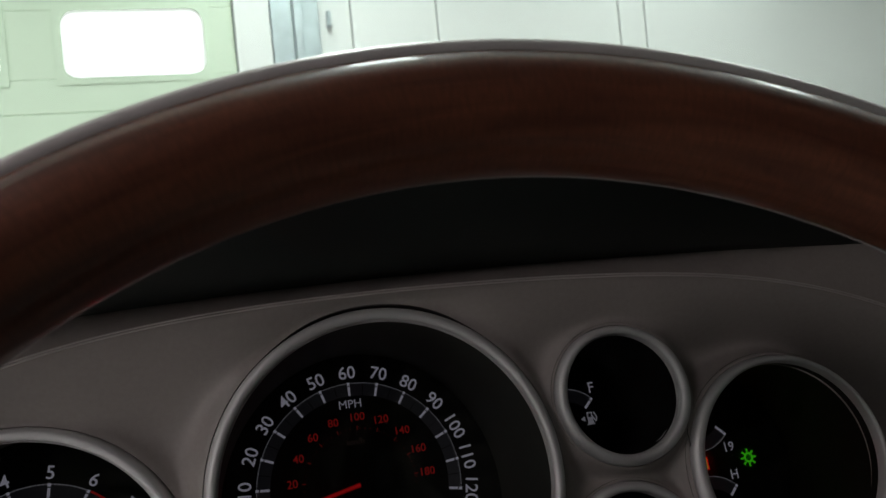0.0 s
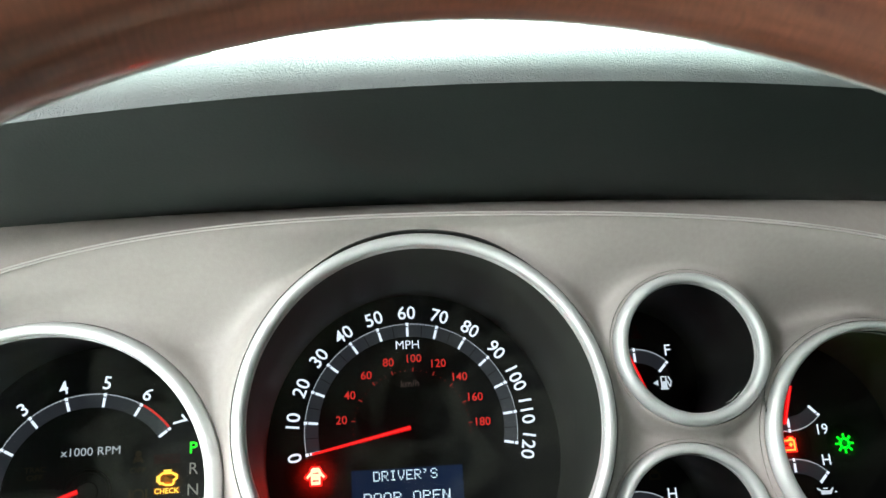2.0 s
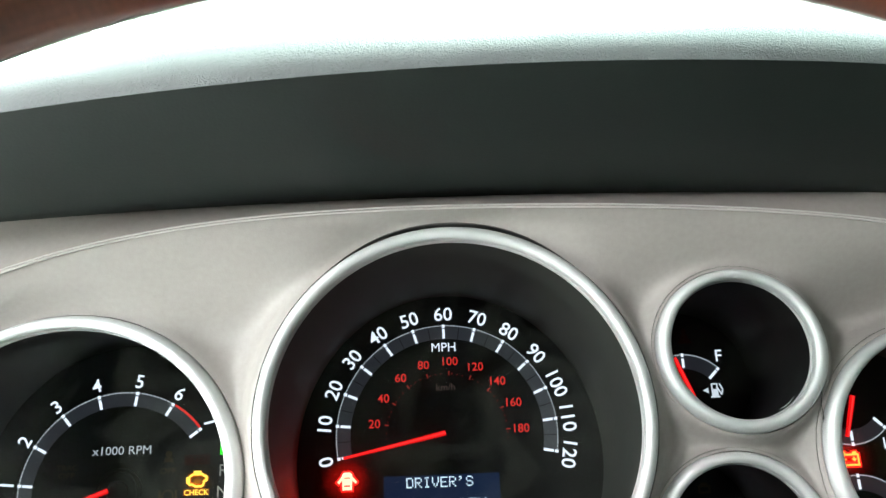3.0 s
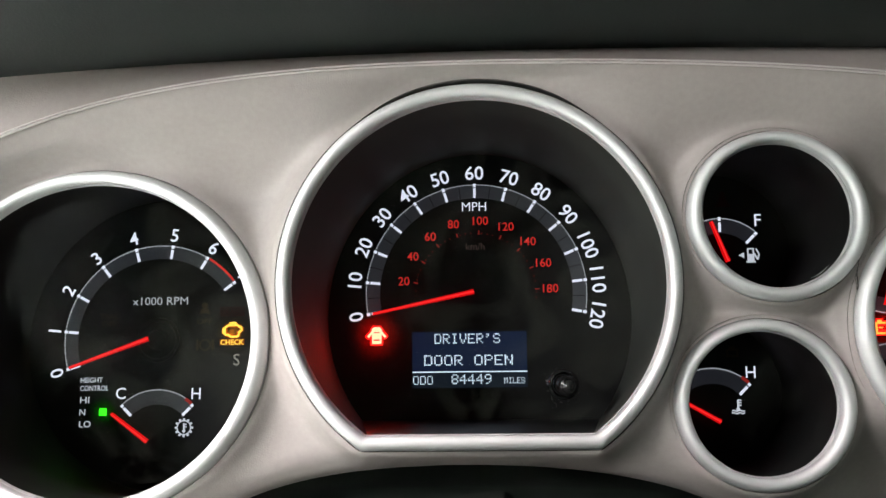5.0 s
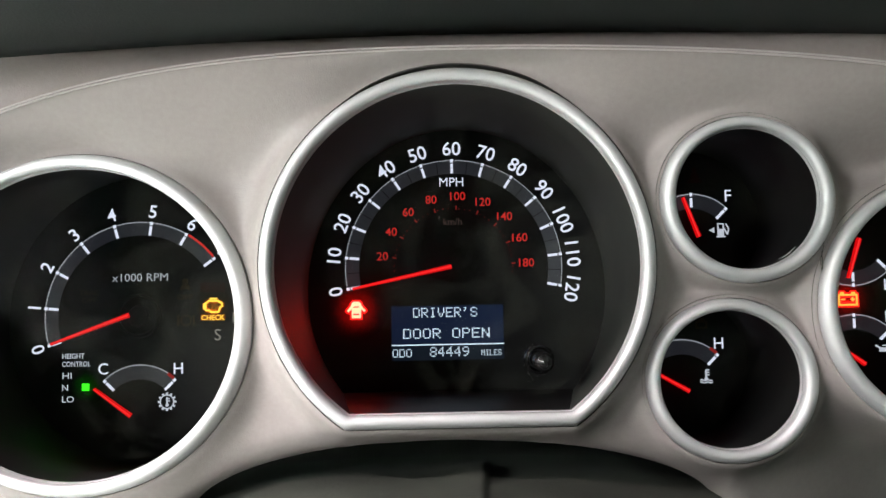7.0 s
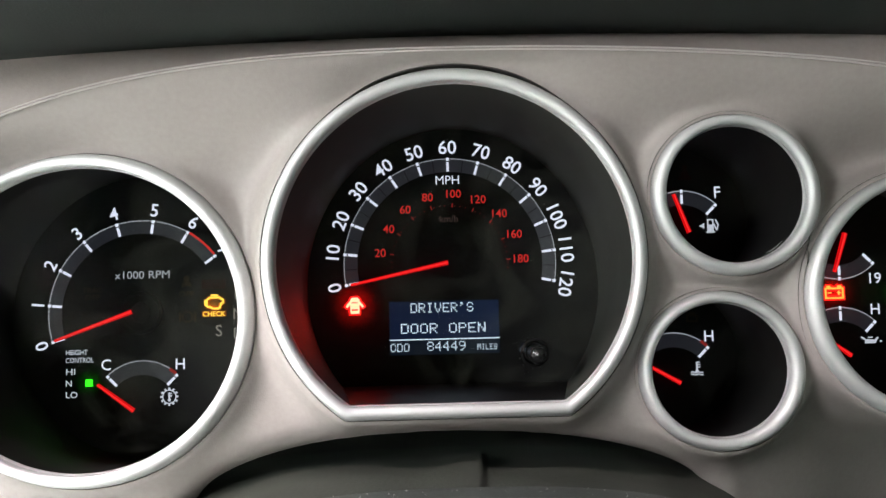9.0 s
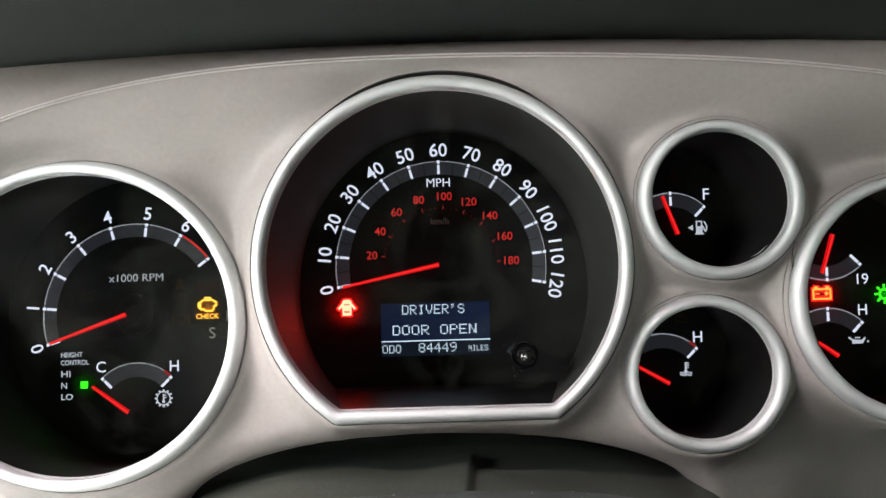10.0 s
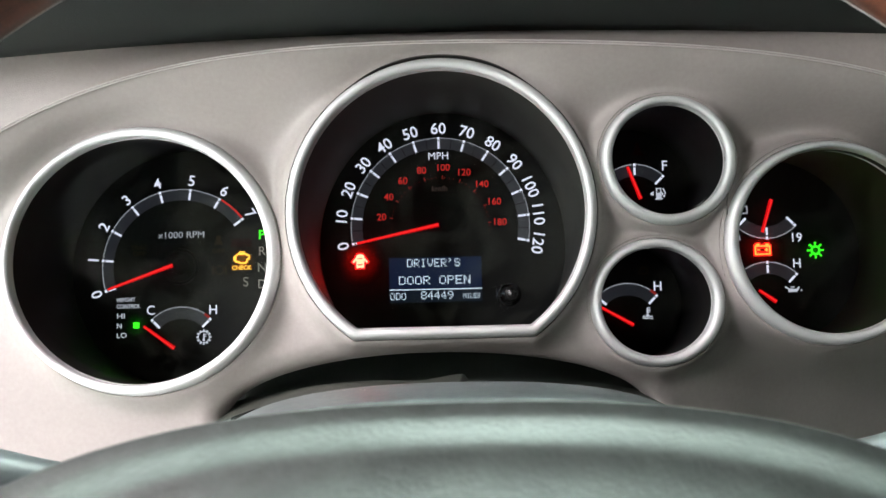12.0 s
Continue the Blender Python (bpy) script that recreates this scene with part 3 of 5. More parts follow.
def gauge_body(name, label, category, key, wall_mat):
    (cx, cy, cz), r, _, (dx, dz, dr, dial_y) = GAUGES[key]
    flat = key == "speedometer"
    g = thing(name, (cx, dial_y, cz - r), label, category, group="instrument gauges")
    outer, inner = bezel_edges(key)
    verts = [(ox + (ix - ox) * u, cy + y, oz + (iz - oz) * u) for (ox, oz), (ix, iz) in zip(outer, inner) for u, y in BEZEL]
    mesh_part("bezel", verts, grid_faces(len(outer), len(BEZEL), close_rows=True), SILVER, g, "satin silver bezel ring", sharp=42)
    near = [(ox + (ix - ox) * 1.05, oz + (iz - oz) * 1.05) for (ox, oz), (ix, iz) in zip(outer, inner)]
    far = [(dx + p[0], dz + p[1]) for p, _ in (ring_path(dr, 1.096, 1.044, -0.0618 - dz) if flat else ring_path(dr))]
    wall = []
    for (ax, az), (bx, bz) in zip(near, far):
        for u in (0.0, 0.03, 0.35, 0.7, 1.0):
            k = max(0.0, (u - 0.03) / 0.97)
            wall.append((ax + (bx - ax) * k, cy + 0.0026 + (dial_y - cy - 0.0026) * u, az + (bz - az) * k))
    faces = grid_faces(len(near), 5, close_rows=True)
    if flat:
        # the straight lower side is a separate glossy floor, blackened to stand for shade
        split = 4 * 120
        mesh_part("tunnel_floor", wall, faces[split:], TUNNEL_FLOOR, g, "glossy tunnel floor, blackened for its shade", sharp=50)
        faces = faces[:split]
    mesh_part("tunnel", wall, faces, wall_mat, g, "matt black tunnel wall", sharp=50)
    v, f = plate([(dx + (x - dx) * 1.01, dz + (z - dz) * 1.01) for x, z in far], dial_y + 0.002, 0.002)
    mesh_part("dial", v, f, DIAL, g, smooth=False)
    return g


def clear_cover(g, key, y, mat=LENS):
    cz = GAUGES[key][0][2]
    outline = [(ox + (ix - ox) * 1.04, oz + (iz - oz) * 1.04) for (ox, oz), (ix, iz) in zip(*bezel_edges(key))]
    n = len(outline)
    ob = mesh_part("clear_cover", [(x, y - 0.3 * (z - cz), z) for x, z in outline], [tuple(range(n))], mat, g, "clear plastic cover", smooth=False)
    ob.visible_shadow = False
    return ob


def polar(cx, cz, r, a):
    return cx + r * math.cos(radians(a)), cz + r * math.sin(radians(a))


def tick(name, g, cx, cz, r0, r1, a, w, y, mat):
    v, f = bar(*polar(cx, cz, r0, a), *polar(cx, cz, r1, a), w, y)
    return mesh_part(name, v, f, mat, g, smooth=False)


def needle(g, x0, z0, x1, z1, y, wide=0.0022, tip=0.0013):
    """A lit pointer from its root to its tip, raised over the dial."""
    v, f = bar(x0, z0, x1, z1, wide, y, 0.0015, tip)
    n = mesh_part("needle", v, f, NEEDLE, g, "lit red pointer", smooth=False)
    v, f = bar(x0, z0, x1, z1, wide * 0.3, y - 0.00152, 0.0002, tip * 0.3)
    mesh_part("needle_core", v, f, NEEDLE_CORE, n, smooth=False)
    return n


def small_scale(g, cx, cz, r, y, flip=1, mid=True, red_end=False, left=True):
    """A quarter scale of 90 degrees with a band, a fine line and its end marks."""
    a0, a1 = (45, 135) if flip > 0 else (225, 315)
    v, f = arc(cx, cz, r - 0.0075, r - 0.0008, a0, a1, y)
    mesh_part("scale_band", v, f, BAND, g, smooth=False)
    dashes = [arc(cx, cz, r - 0.0006, r, a0 + k * 2.25, a0 + k * 2.25 + 1.9, y, 3) for k in range(40)]
    v, f = join(*dashes)
    mesh_part("scale_line", v, f, DIM_LIT, g, smooth=False)
    for a in ((a0, a1) if left else ((a0,) if flip > 0 else (a1,))):
        tick("tick", g, cx, cz, r - 0.0075, r - 0.0022, a, 0.0013, y - 0.0003, WHITE_LIT)
        tick("tick", g, cx, cz, r - 0.0016, r - 0.0002, a, 0.0014, y - 0.0003, WHITE_LIT)
    if mid:
        a = 90 if flip > 0 else 270
        tick("tick", g, cx, cz, r - 0.0068, r - 0.0022, a, 0.0012, y - 0.0003, WHITE_LIT)
        tick("tick", g, cx, cz, r - 0.0014, r + 0.0004, a, 0.0012, y - 0.0003, WHITE_LIT)
    if red_end:
        v, f = arc(cx, cz, r - 0.0012, r + 0.0004, 47, 56, y - 0.0003, 6)
        mesh_part("red_zone", v, f, RED_DIM, g, smooth=False)


# speedometer
speedo = gauge_body("speedometer", "large black speedometer dial with lit white numerals", "speedometer", "speedometer", TUNNEL)
SY = 0.0994 - 0.0002
PX, PZ = -0.0004, 0.0006
for n in range(13):
    a = 190.6 - 16.77 * n
    x, z = polar(PX, PZ, 0.0615, a)
    lettering("numeral", str(10 * n), x, z, 0.0072, SY, WHITE_LIT, speedo, a - 90, weight=0.0001)
    tick("tick", speedo, PX, PZ, 0.0484, 0.0534, a, 0.0013, SY - 0.0004, WHITE_LIT)
    tick("tick", speedo, PX, PZ, 0.0540, 0.0557, a, 0.0014, SY - 0.0004, WHITE_LIT)
    if n < 12:
        v, f = join(*[bar(*polar(PX, PZ, 0.0483, a - 16.77 * k / 2), *polar(PX, PZ, 0.0545, a - 16.77 * k / 2), 0.0003, SY - 0.0002) for k in (1,)])
        mesh_part("minor_mark", v, f, DIAL, speedo, smooth=False)
v, f = arc(PX, PZ, 0.0482, 0.0547, 190.6, -10.6, SY, 96)
mesh_part("scale_band", v, f, BAND, speedo, smooth=False)
v, f = join(*[arc(PX, PZ, 0.0549, 0.0554, 190.6 - 1.677 * k, 190.6 - 1.677 * k - 1.35, SY, 2) for k in range(120)])
mesh_part("scale_line", v, f, DIM_LIT, speedo, smooth=False)
lettering("unit_name", "MPH", PX - 0.0003, 0.0447, 0.0048, SY, WHITE_LIT, speedo)
for n in range(1, 10):
    a = 190.6 - 20.84 * n
    x, z = polar(PX, PZ, 0.0368, a)
    lettering("metric_numeral", str(20 * n), x, z, 0.0044, SY, RED_LIT, speedo, weight=0.00003)
    tick("metric_tick", speedo, PX, PZ, 0.0296, 0.0317, a, 0.0006, SY, RED_DIM)
v, f = join(*[disc(*polar(PX, PZ, 0.0303, 187.7 - 20.84 * k / 4), 0.00025, SY, 6) for k in range(38) if k % 4 != 3])
mesh_part("metric_dots", v, f, RED_DIM, speedo, smooth=False)
lettering("metric_unit", "km/h", PX, 0.0242, 0.0036, SY, FAINT_PRINT, speedo)
nx, nz = polar(PX, PZ, 0.0012, 12)
tx, tz = polar(PX, PZ, 0.0522, 190.6)
needle(speedo, PX - 0.001, PZ + 0.0004, tx, tz - 0.0005, SY - 0.004, 0.0024, 0.0013)
v, f = disc(PX, PZ, 0.0085, SY, 40, 0.0003)
mesh_part("needle_cap", v, f, DIAL, speedo, "black needle cap", sharp=30)

GLYPHS = {
    "D": "11110 10001 10001 10001 10001 10001 11110", "R": "11110 10001 10001 11110 10100 10010 10001", "I": "01110 00100 00100 00100 00100 00100 01110",
    "V": "10001 10001 10001 10001 01010 01010 00100", "E": "11111 10000 10000 11110 10000 10000 11111", "'": "01100 00100 01000 00000 00000 00000 00000",
    "S": "01110 10001 10000 01110 00001 10001 01110", "O": "01110 10001 10001 10001 10001 10001 01110", "P": "11110 10001 10001 11110 10000 10000 10000",
    "N": "10001 11001 11001 10101 10011 10011 10001", "8": "01110 10001 10001 01110 10001 10001 01110", "4": "00010 00110 01010 10010 11111 00010 00010",
    "9": "01110 10001 10001 01111 00001 00010 01100", "M": "10001 11011 10101 10101 10001 10001 10001", "L": "10000 10000 10000 10000 10000 10000 11111", " ": "00000 " * 7,
}


def dot_words(name, words, x0, x1, z, cap, y, parent, mat):
    """Dot-matrix letters of the display, each lit dot a small square."""
    cells = 6 * len(words) - 1
    px, pz = (x1 - x0) / cells, cap / 7
    quads = []
    for k, ch in enumerate(words):
        for r, line in enumerate(GLYPHS[ch].split()):
            for c, bit in enumerate(line):
                if bit == "1":
                    ax, az = x0 + (6 * k + c) * px, z + cap / 2 - (r + 1) * pz
                    quads.append(rect(ax + px * 0.10, ax + px * 0.92, az + pz * 0.10, az + pz * 0.92, y, 0.0002))
    v, f = join(*quads)
    return mesh_part(name, v, f, mat, parent, smooth=False)


v, f = rect(-0.0326, 0.0244, -0.0462, -0.0186, SY, 0.0003)
display = mesh_part("display", v, f, LCD_DARK, speedo, "dark blue message display with white dot letters", smooth=False)
v, f = rect(-0.0324, 0.0242, -0.0379, -0.0188, SY - 0.0003, 0.0003)
mesh_part("lit_field", v, f, LCD_BLUE, display, smooth=False)
DY = SY - 0.0007
dot_words("message", "DRIVER'S", -0.0215, 0.0112, -0.0221, 0.0050, DY, display, LCD_INK)
dot_words("message", "DOOR OPEN", -0.0267, 0.0173, -0.0327, 0.0052, DY, display, LCD_INK)
v, f = rect(-0.0325, 0.0243, -0.0387, -0.0381, DY, 0.0003)
mesh_part("divider", v, f, LCD_INK, display, smooth=False)
dot_words("odometer_name", "ODO", -0.0322, -0.0224, -0.0424, 0.0043, DY, display, LCD_INK)
dot_words("odometer_value", "84449", -0.0132, 0.0066, -0.0420, 0.0049, DY, display, LCD_INK)
dot_words("odometer_unit", "MILES", 0.0128, 0.0230, -0.0428, 0.0030, DY, display, LCD_INK)

# open-door lamp: a car seen from above with both doors out
ix, iz, s = -0.0503, -0.0201, 0.0042
v, f = join(plate([(ix - s * 0.55, iz - s), (ix + s * 0.55, iz - s), (ix + s * 0.6, iz + s * 0.75), (ix + s * 0.35, iz + s), (ix - s * 0.35, iz + s), (ix - s * 0.6, iz + s * 0.75)], SY),
            bar(ix - s * 0.5, iz + s * 0.45, ix - s * 1.05, iz - s * 0.2, s * 0.3, SY), bar(ix + s * 0.5, iz + s * 0.45, ix + s * 1.05, iz - s * 0.2, s * 0.3, SY))
lamp_door = mesh_part("open_door_lamp", v, f, RED_LAMP, speedo, "lit red open-door warning lamp", smooth=False)
# a wider glowing red plate below the icon draws the lamp's bloom
v, f = join(plate([(ix - s * 0.72, iz - s * 1.16), (ix + s * 0.72, iz - s * 1.16), (ix + s * 0.76, iz + s * 0.8), (ix + s * 0.45, iz + s * 1.16), (ix - s * 0.45, iz + s * 1.16), (ix - s * 0.76, iz + s * 0.8)], SY, 0.0002),
            bar(ix - s * 0.5, iz + s * 0.5, ix - s * 1.18, iz - s * 0.3, s * 0.58, SY, 0.0002), bar(ix + s * 0.5, iz + s * 0.5, ix + s * 1.18, iz - s * 0.3, s * 0.58, SY, 0.0002))
mesh_part("lamp_bloom", v, f, RED_BLOOM, lamp_door, "red bloom plate under the lamp", smooth=False)
v, f = join(rect(ix - s * 0.35, ix + s * 0.35, iz + s * 0.30, iz + s * 0.42, SY - 0.0005, 0.0002), rect(ix - s * 0.35, ix + s * 0.35, iz - s * 0.62, iz - s * 0.45, SY - 0.0005, 0.0002))
mesh_part("lamp_windows", v, f, RED_LIT, lamp_door, smooth=False)

def lamp_glow(name, x, y, z, power, colour):
    """A point light added in front of a warning lamp, lighting dial and wall."""
    data = bpy.data.lights.new(name, "POINT")
    data.energy, data.color, data.shadow_soft_size = power, colour, 0.001
    ob = new(name, data)
    ob.matrix_world = DASH @ Matrix.Translation((x, y, z))
    tagged(ob, kind="structure")


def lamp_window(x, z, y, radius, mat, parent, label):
    """A tinted disc that paints a warning lamp's halo, lit by its point light."""
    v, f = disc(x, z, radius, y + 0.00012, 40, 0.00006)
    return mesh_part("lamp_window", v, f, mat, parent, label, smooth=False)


lamp_window(ix, iz, SY, 0.0160, RED_HALO, speedo, "dark red halo painted round the door lamp")
lamp_glow("open_door_bulb", ix, SY - 0.0036, iz, 0.016, (1.0, 0.012, 0.006))

# trip button on its stem
bx_, bz_ = 0.0369, -0.0438
prof = [(0.0040, 0.062), (0.0040, 0.0400), (0.0037, 0.0394), (0.0037, 0.0386), (0.0041, 0.0380), (0.0043, 0.0345), (0.0042, 0.0328), (0.0036, 0.0316), (0.0029, 0.0313), (0.0026, 0.0318), (0.0022, 0.0317), (0.0014, 0.0308), (0.0001, 0.0305)]
verts = [(bx_ + r * math.cos(2 * math.pi * i / 36), y, bz_ + r * math.sin(2 * math.pi * i / 36)) for i in range(36) for r, y in prof]
knob = mesh_part("trip_button", verts, grid_faces(36, len(prof), close_rows=True), GLOSS_BLACK, speedo, "worn glossy black trip button", sharp=50)
prof = [(0.0046, 0.0560), (0.0050, 0.0505), (0.0056, 0.0492), (0.0063, 0.0496), (0.0067, 0.0515), (0.0068, 0.0560)]
verts = [(bx_ + r * math.cos(2 * math.pi * i / 28), y, bz_ + r * math.sin(2 * math.pi * i / 28)) for i in range(28) for r, y in prof]
mesh_part("button_collar", verts, grid_faces(28, len(prof), close_rows=True), GLOSS_BLACK, knob, sharp=50)
clear_cover(speedo, "speedometer", 0.042, SMEARED)

rng = random.Random(11)
specks = []
for k in range(120):
    a, r = rng.gauss(3.7, 1.0), 0.0066 + abs(rng.gauss(0, 0.0022))
    x, z = bx_ + 0.0012 + r * math.cos(a), bz_ + r * math.sin(a) * 1.05
    y = 0.042 - 0.3 * z - 0.0004
    q = 0.00005 + 0.0002 * rng.random() ** 3
    specks.append(([(x - q, y, z), (x, y, z - q), (x + q, y, z), (x, y, z + q), (x, y - q, z)], [(0, 1, 4), (1, 2, 4), (2, 3, 4), (3, 0, 4)]))
for k in range(60):
    x, z = rng.uniform(-0.05, 0.05), rng.uniform(-0.056, -0.02)
    y, q = 0.042 - 0.3 * z - 0.0004, rng.uniform(0.00004, 0.00012)
    specks.append(([(x - q, y, z), (x, y, z - q), (x + q, y, z), (x, y, z + q), (x, y - q, z)], [(0, 1, 4), (1, 2, 4), (2, 3, 4), (3, 0, 4)]))
v, f = join(*specks)
mesh_part("cover_dust", v, f, FAINT_DUST, speedo, "fine dust round the button", smooth=False)

# tachometer
tach = gauge_body("tachometer", "round black tachometer dial with lit numerals and amber lamp", "tachometer", "tachometer", TUNNEL_DARK)
TY = 0.0978 - 0.0002
QX, QZ = -0.1603, -0.0210
for n in range(8):
    a = 197.4 - 22.95 * n
    x, z = polar(QX, QZ, 0.0537, a)
    lettering("numeral", str(n), x, z, 0.0068, TY, WHITE_LIT, tach, a - 90, weight=0.0001)
    tick("tick", tach, QX, QZ, 0.0412, 0.0460, a, 0.0013, TY - 0.0004, WHITE_LIT)
    tick("tick", tach, QX, QZ, 0.0466, 0.0482, a, 0.0014, TY - 0.0004, WHITE_LIT)
v, f = arc(QX, QZ, 0.0410, 0.0472, 197.4, 36.8, TY, 80)
mesh_part("scale_band", v, f, BAND, tach, smooth=False)
v, f = join(*[arc(QX, QZ, 0.0474, 0.0480, 197.4 - 2.295 * k, 197.4 - 2.295 * k - 1.9, TY, 2) for k in range(60)])
mesh_part("scale_line", v, f, DIM_LIT, tach, smooth=False)
v, f = arc(QX, QZ, 0.0472, 0.0483, 58.5, 38, TY, 16)
mesh_part("red_zone", v, f, RED_LIT, tach, smooth=False)
lettering("unit_name", "x1000 RPM", -0.1597, -0.0013, 0.0042, TY, DIM_LIT, tach, width=0.0284)
tx, tz = polar(QX, QZ, 0.0445, 197.4)
needle(tach, QX - 0.0035, QZ + 0.0006, tx, tz, TY - 0.004, 0.0023, 0.0013)
verts = [(QX + r * math.cos(2 * math.pi * i / 40), y, QZ + r * math.sin(2 * math.pi * i / 40)) for i in range(40) for r, y in ((0.0112, TY), (0.0110, TY - 0.0012), (0.0096, TY - 0.0018), (0.0092, TY - 0.0012), (0.0052, TY - 0.0012), (0.0048, TY - 0.0020), (0.0001, TY - 0.0022))]
mesh_part("needle_cap", verts, grid_faces(40, 7, close_rows=True), TUNNEL_DARK, tach, "black needle cap", sharp=30)
for words, z, cap, w in (("HEIGHT", -0.0405, 0.0026, 0.0112), ("CONTROL", -0.0445, 0.0026, 0.0144), ("HI", -0.0503, 0.0032, 0.0047), ("N", -0.0563, 0.0032, 0.0030), ("LO", -0.0621, 0.0032, 0.0060)):
    lettering("height_control_text", words, -0.1992, z, cap, TY, MID_LIT, tach, align="LEFT", width=w, weight=0.00004)
v, f = rect(-0.1889, -0.1853, -0.0581, -0.0545, TY)
mesh_part("height_lamp", v, f, GREEN, tach, "lit green square lamp", smooth=False)
lamp_window(-0.1871, -0.0563, TY, 0.0095, GREEN_HALO, tach, "dark green halo painted round the height lamp")
lamp_glow("height_lamp_bulb", -0.1871, TY - 0.002, -0.0563, 0.0008, (0.08, 1.0, 0.02))
GX, GZ = -0.1598, -0.0712
small_scale(tach, GX, GZ, 0.0258, TY, mid=False, red_end=True)
lettering("scale_letter", "C", -0.1783, -0.0471, 0.0058, TY, WHITE_LIT, tach, weight=0.00005)
lettering("scale_letter", "H", -0.1403, -0.0475, 0.0058, TY, WHITE_LIT, tach, weight=0.00005)
needle(tach, *polar(GX, GZ, 0.0032, 168), *polar(GX, GZ, 0.0258, 146.5), TY - 0.003, 0.0022, 0.0014)
gx, gz = -0.1460, -0.0643
v, f = join(arc(gx, gz, 0.0031, 0.0037, 0, 360, TY, 36), *[bar(*polar(gx, gz, 0.0035, a), *polar(gx, gz, 0.0046, a), 0.0010, TY) for a in range(0, 360, 30)],
            bar(gx, gz - 0.0022, gx, gz + 0.0022, 0.0008, TY), bar(gx, gz + 0.0016, gx + 0.0014, gz + 0.0016, 0.0005, TY), bar(gx, gz + 0.0004, gx + 0.0014, gz + 0.0004, 0.0005, TY), disc(gx, gz - 0.0017, 0.0008, TY, 10))
mesh_part("gearbox_heat_symbol", v, f, MID_LIT, tach, smooth=False)
# engine lamp: outline of an engine block over its word
ex, ez, s = -0.1229, -0.0168, 0.0047
block = [(a * 1.05, b * 0.78) for a, b in ((-0.75, -0.55), (-0.35, -0.55), (-0.2, -0.8), (0.55, -0.8), (0.7, -0.45), (0.7, -0.1), (0.95, -0.1), (0.95, 0.5), (0.7, 0.5), (0.6, 0.75), (-0.4, 0.75), (-0.75, 0.4))]
pairs = list(zip(block, block[1:] + block[:1]))
# the broad amber layer underneath draws bloom round the thin outline
v, f = join(*[bar(ex + a[0] * s, ez + a[1] * s, ex + b[0] * s, ez + b[1] * s, 0.0024, TY, 0.0002) for a, b in pairs], rect(ex - 0.0062, ex + 0.0062, ez - 0.0071, ez - 0.0041, TY, 0.0002))
edge = mesh_part("lamp_bloom", v, f, AMBER_BLOOM, tach, "amber bloom plate under the lamp", smooth=False)
v, f = join(*[bar(ex + a[0] * s, ez + a[1] * s, ex + b[0] * s, ez + b[1] * s, 0.0010, TY, 0.0004) for a, b in pairs], bar(ex - s * 0.95, ez - s * 0.3, ex - s * 0.95, ez + s * 0.35, 0.0011, TY),
            bar(ex - s * 0.35, ez + s * 0.82, ex + s * 0.45, ez + s * 0.82, 0.0010, TY))
edge.parent = mesh_part("engine_lamp", v, f, AMBER, tach, "lit amber engine warning lamp", smooth=False)
lettering("engine_lamp_word", "CHECK", ex, ez - 0.0056, 0.0026, TY, AMBER, tach, width=0.0118, weight=0.00006)
lamp_window(ex, ez - 0.0015, TY, 0.0105, AMBER_HALO, tach, "dark amber halo painted round the engine lamp")
lamp_glow("engine_bulb", ex, TY - 0.0025, ez - 0.001, 0.0022, (1.0, 0.42, 0.02))
lettering("gear_letter", "S", -0.1204, -0.0310, 0.0060, TY, GREY_PRINT, tach)
lettering("gear_letter", "P", -0.1105, -0.0022, 0.0058, TY, GREEN, tach, weight=0.0001, label="lit green gear letter")
for ch, z in (("R", -0.0123), ("N", -0.0224), ("D", -0.0325)):
    lettering("gear_letter", ch, -0.1103, z, 0.0058, TY, GREY_PRINT, tach)
for words, x, z, cap, w in (("TRAC", -0.1856, -0.0087, 0.0026, 0.0100), ("OFF", -0.1856, -0.0124, 0.0026, 0.0078), ("OFF", -0.1370, -0.0118, 0.0026, 0.0078)):
    lettering("unlit_lamp_word", words, x, z, cap, TY, UNLIT_AMBER, tach, width=w, weight=0.00006)
v, f = join(disc(-0.1370, -0.0040, 0.0016, TY, 16), bar(-0.1382, -0.0056, -0.1392, -0.0084, 0.0009, TY), bar(-0.1358, -0.0056, -0.1348, -0.0084, 0.0009, TY), rect(-0.1385, -0.1355, -0.0078, -0.0056, TY))
mesh_part("unlit_slip_lamp", v, f, UNLIT_AMBER, tach, smooth=False)
v, f = frame_rect(-0.1292, -0.1170, -0.0094, -0.0050, 0.0004, TY)
mesh_part("unlit_brake_lamp", v, f, UNLIT_RED, tach, smooth=False)
lettering("unlit_lamp_word", "BRAKE", -0.1231, -0.0072, 0.0028, TY, UNLIT_RED, tach, width=0.0108, weight=0.00006)
v, f = join(arc(-0.1365, -0.0237, 0.0022, 0.0029, 0, 360, TY, 28), bar(-0.1326, -0.0264, -0.1326, -0.0210, 0.0009, TY), bar(-0.1404, -0.0264, -0.1404, -0.0210, 0.0009, TY))
mesh_part("unlit_wheel_brake_lamp", v, f, UNLIT_AMBER, tach, smooth=False)
clear_cover(tach, "tachometer", 0.040, SMEARED)

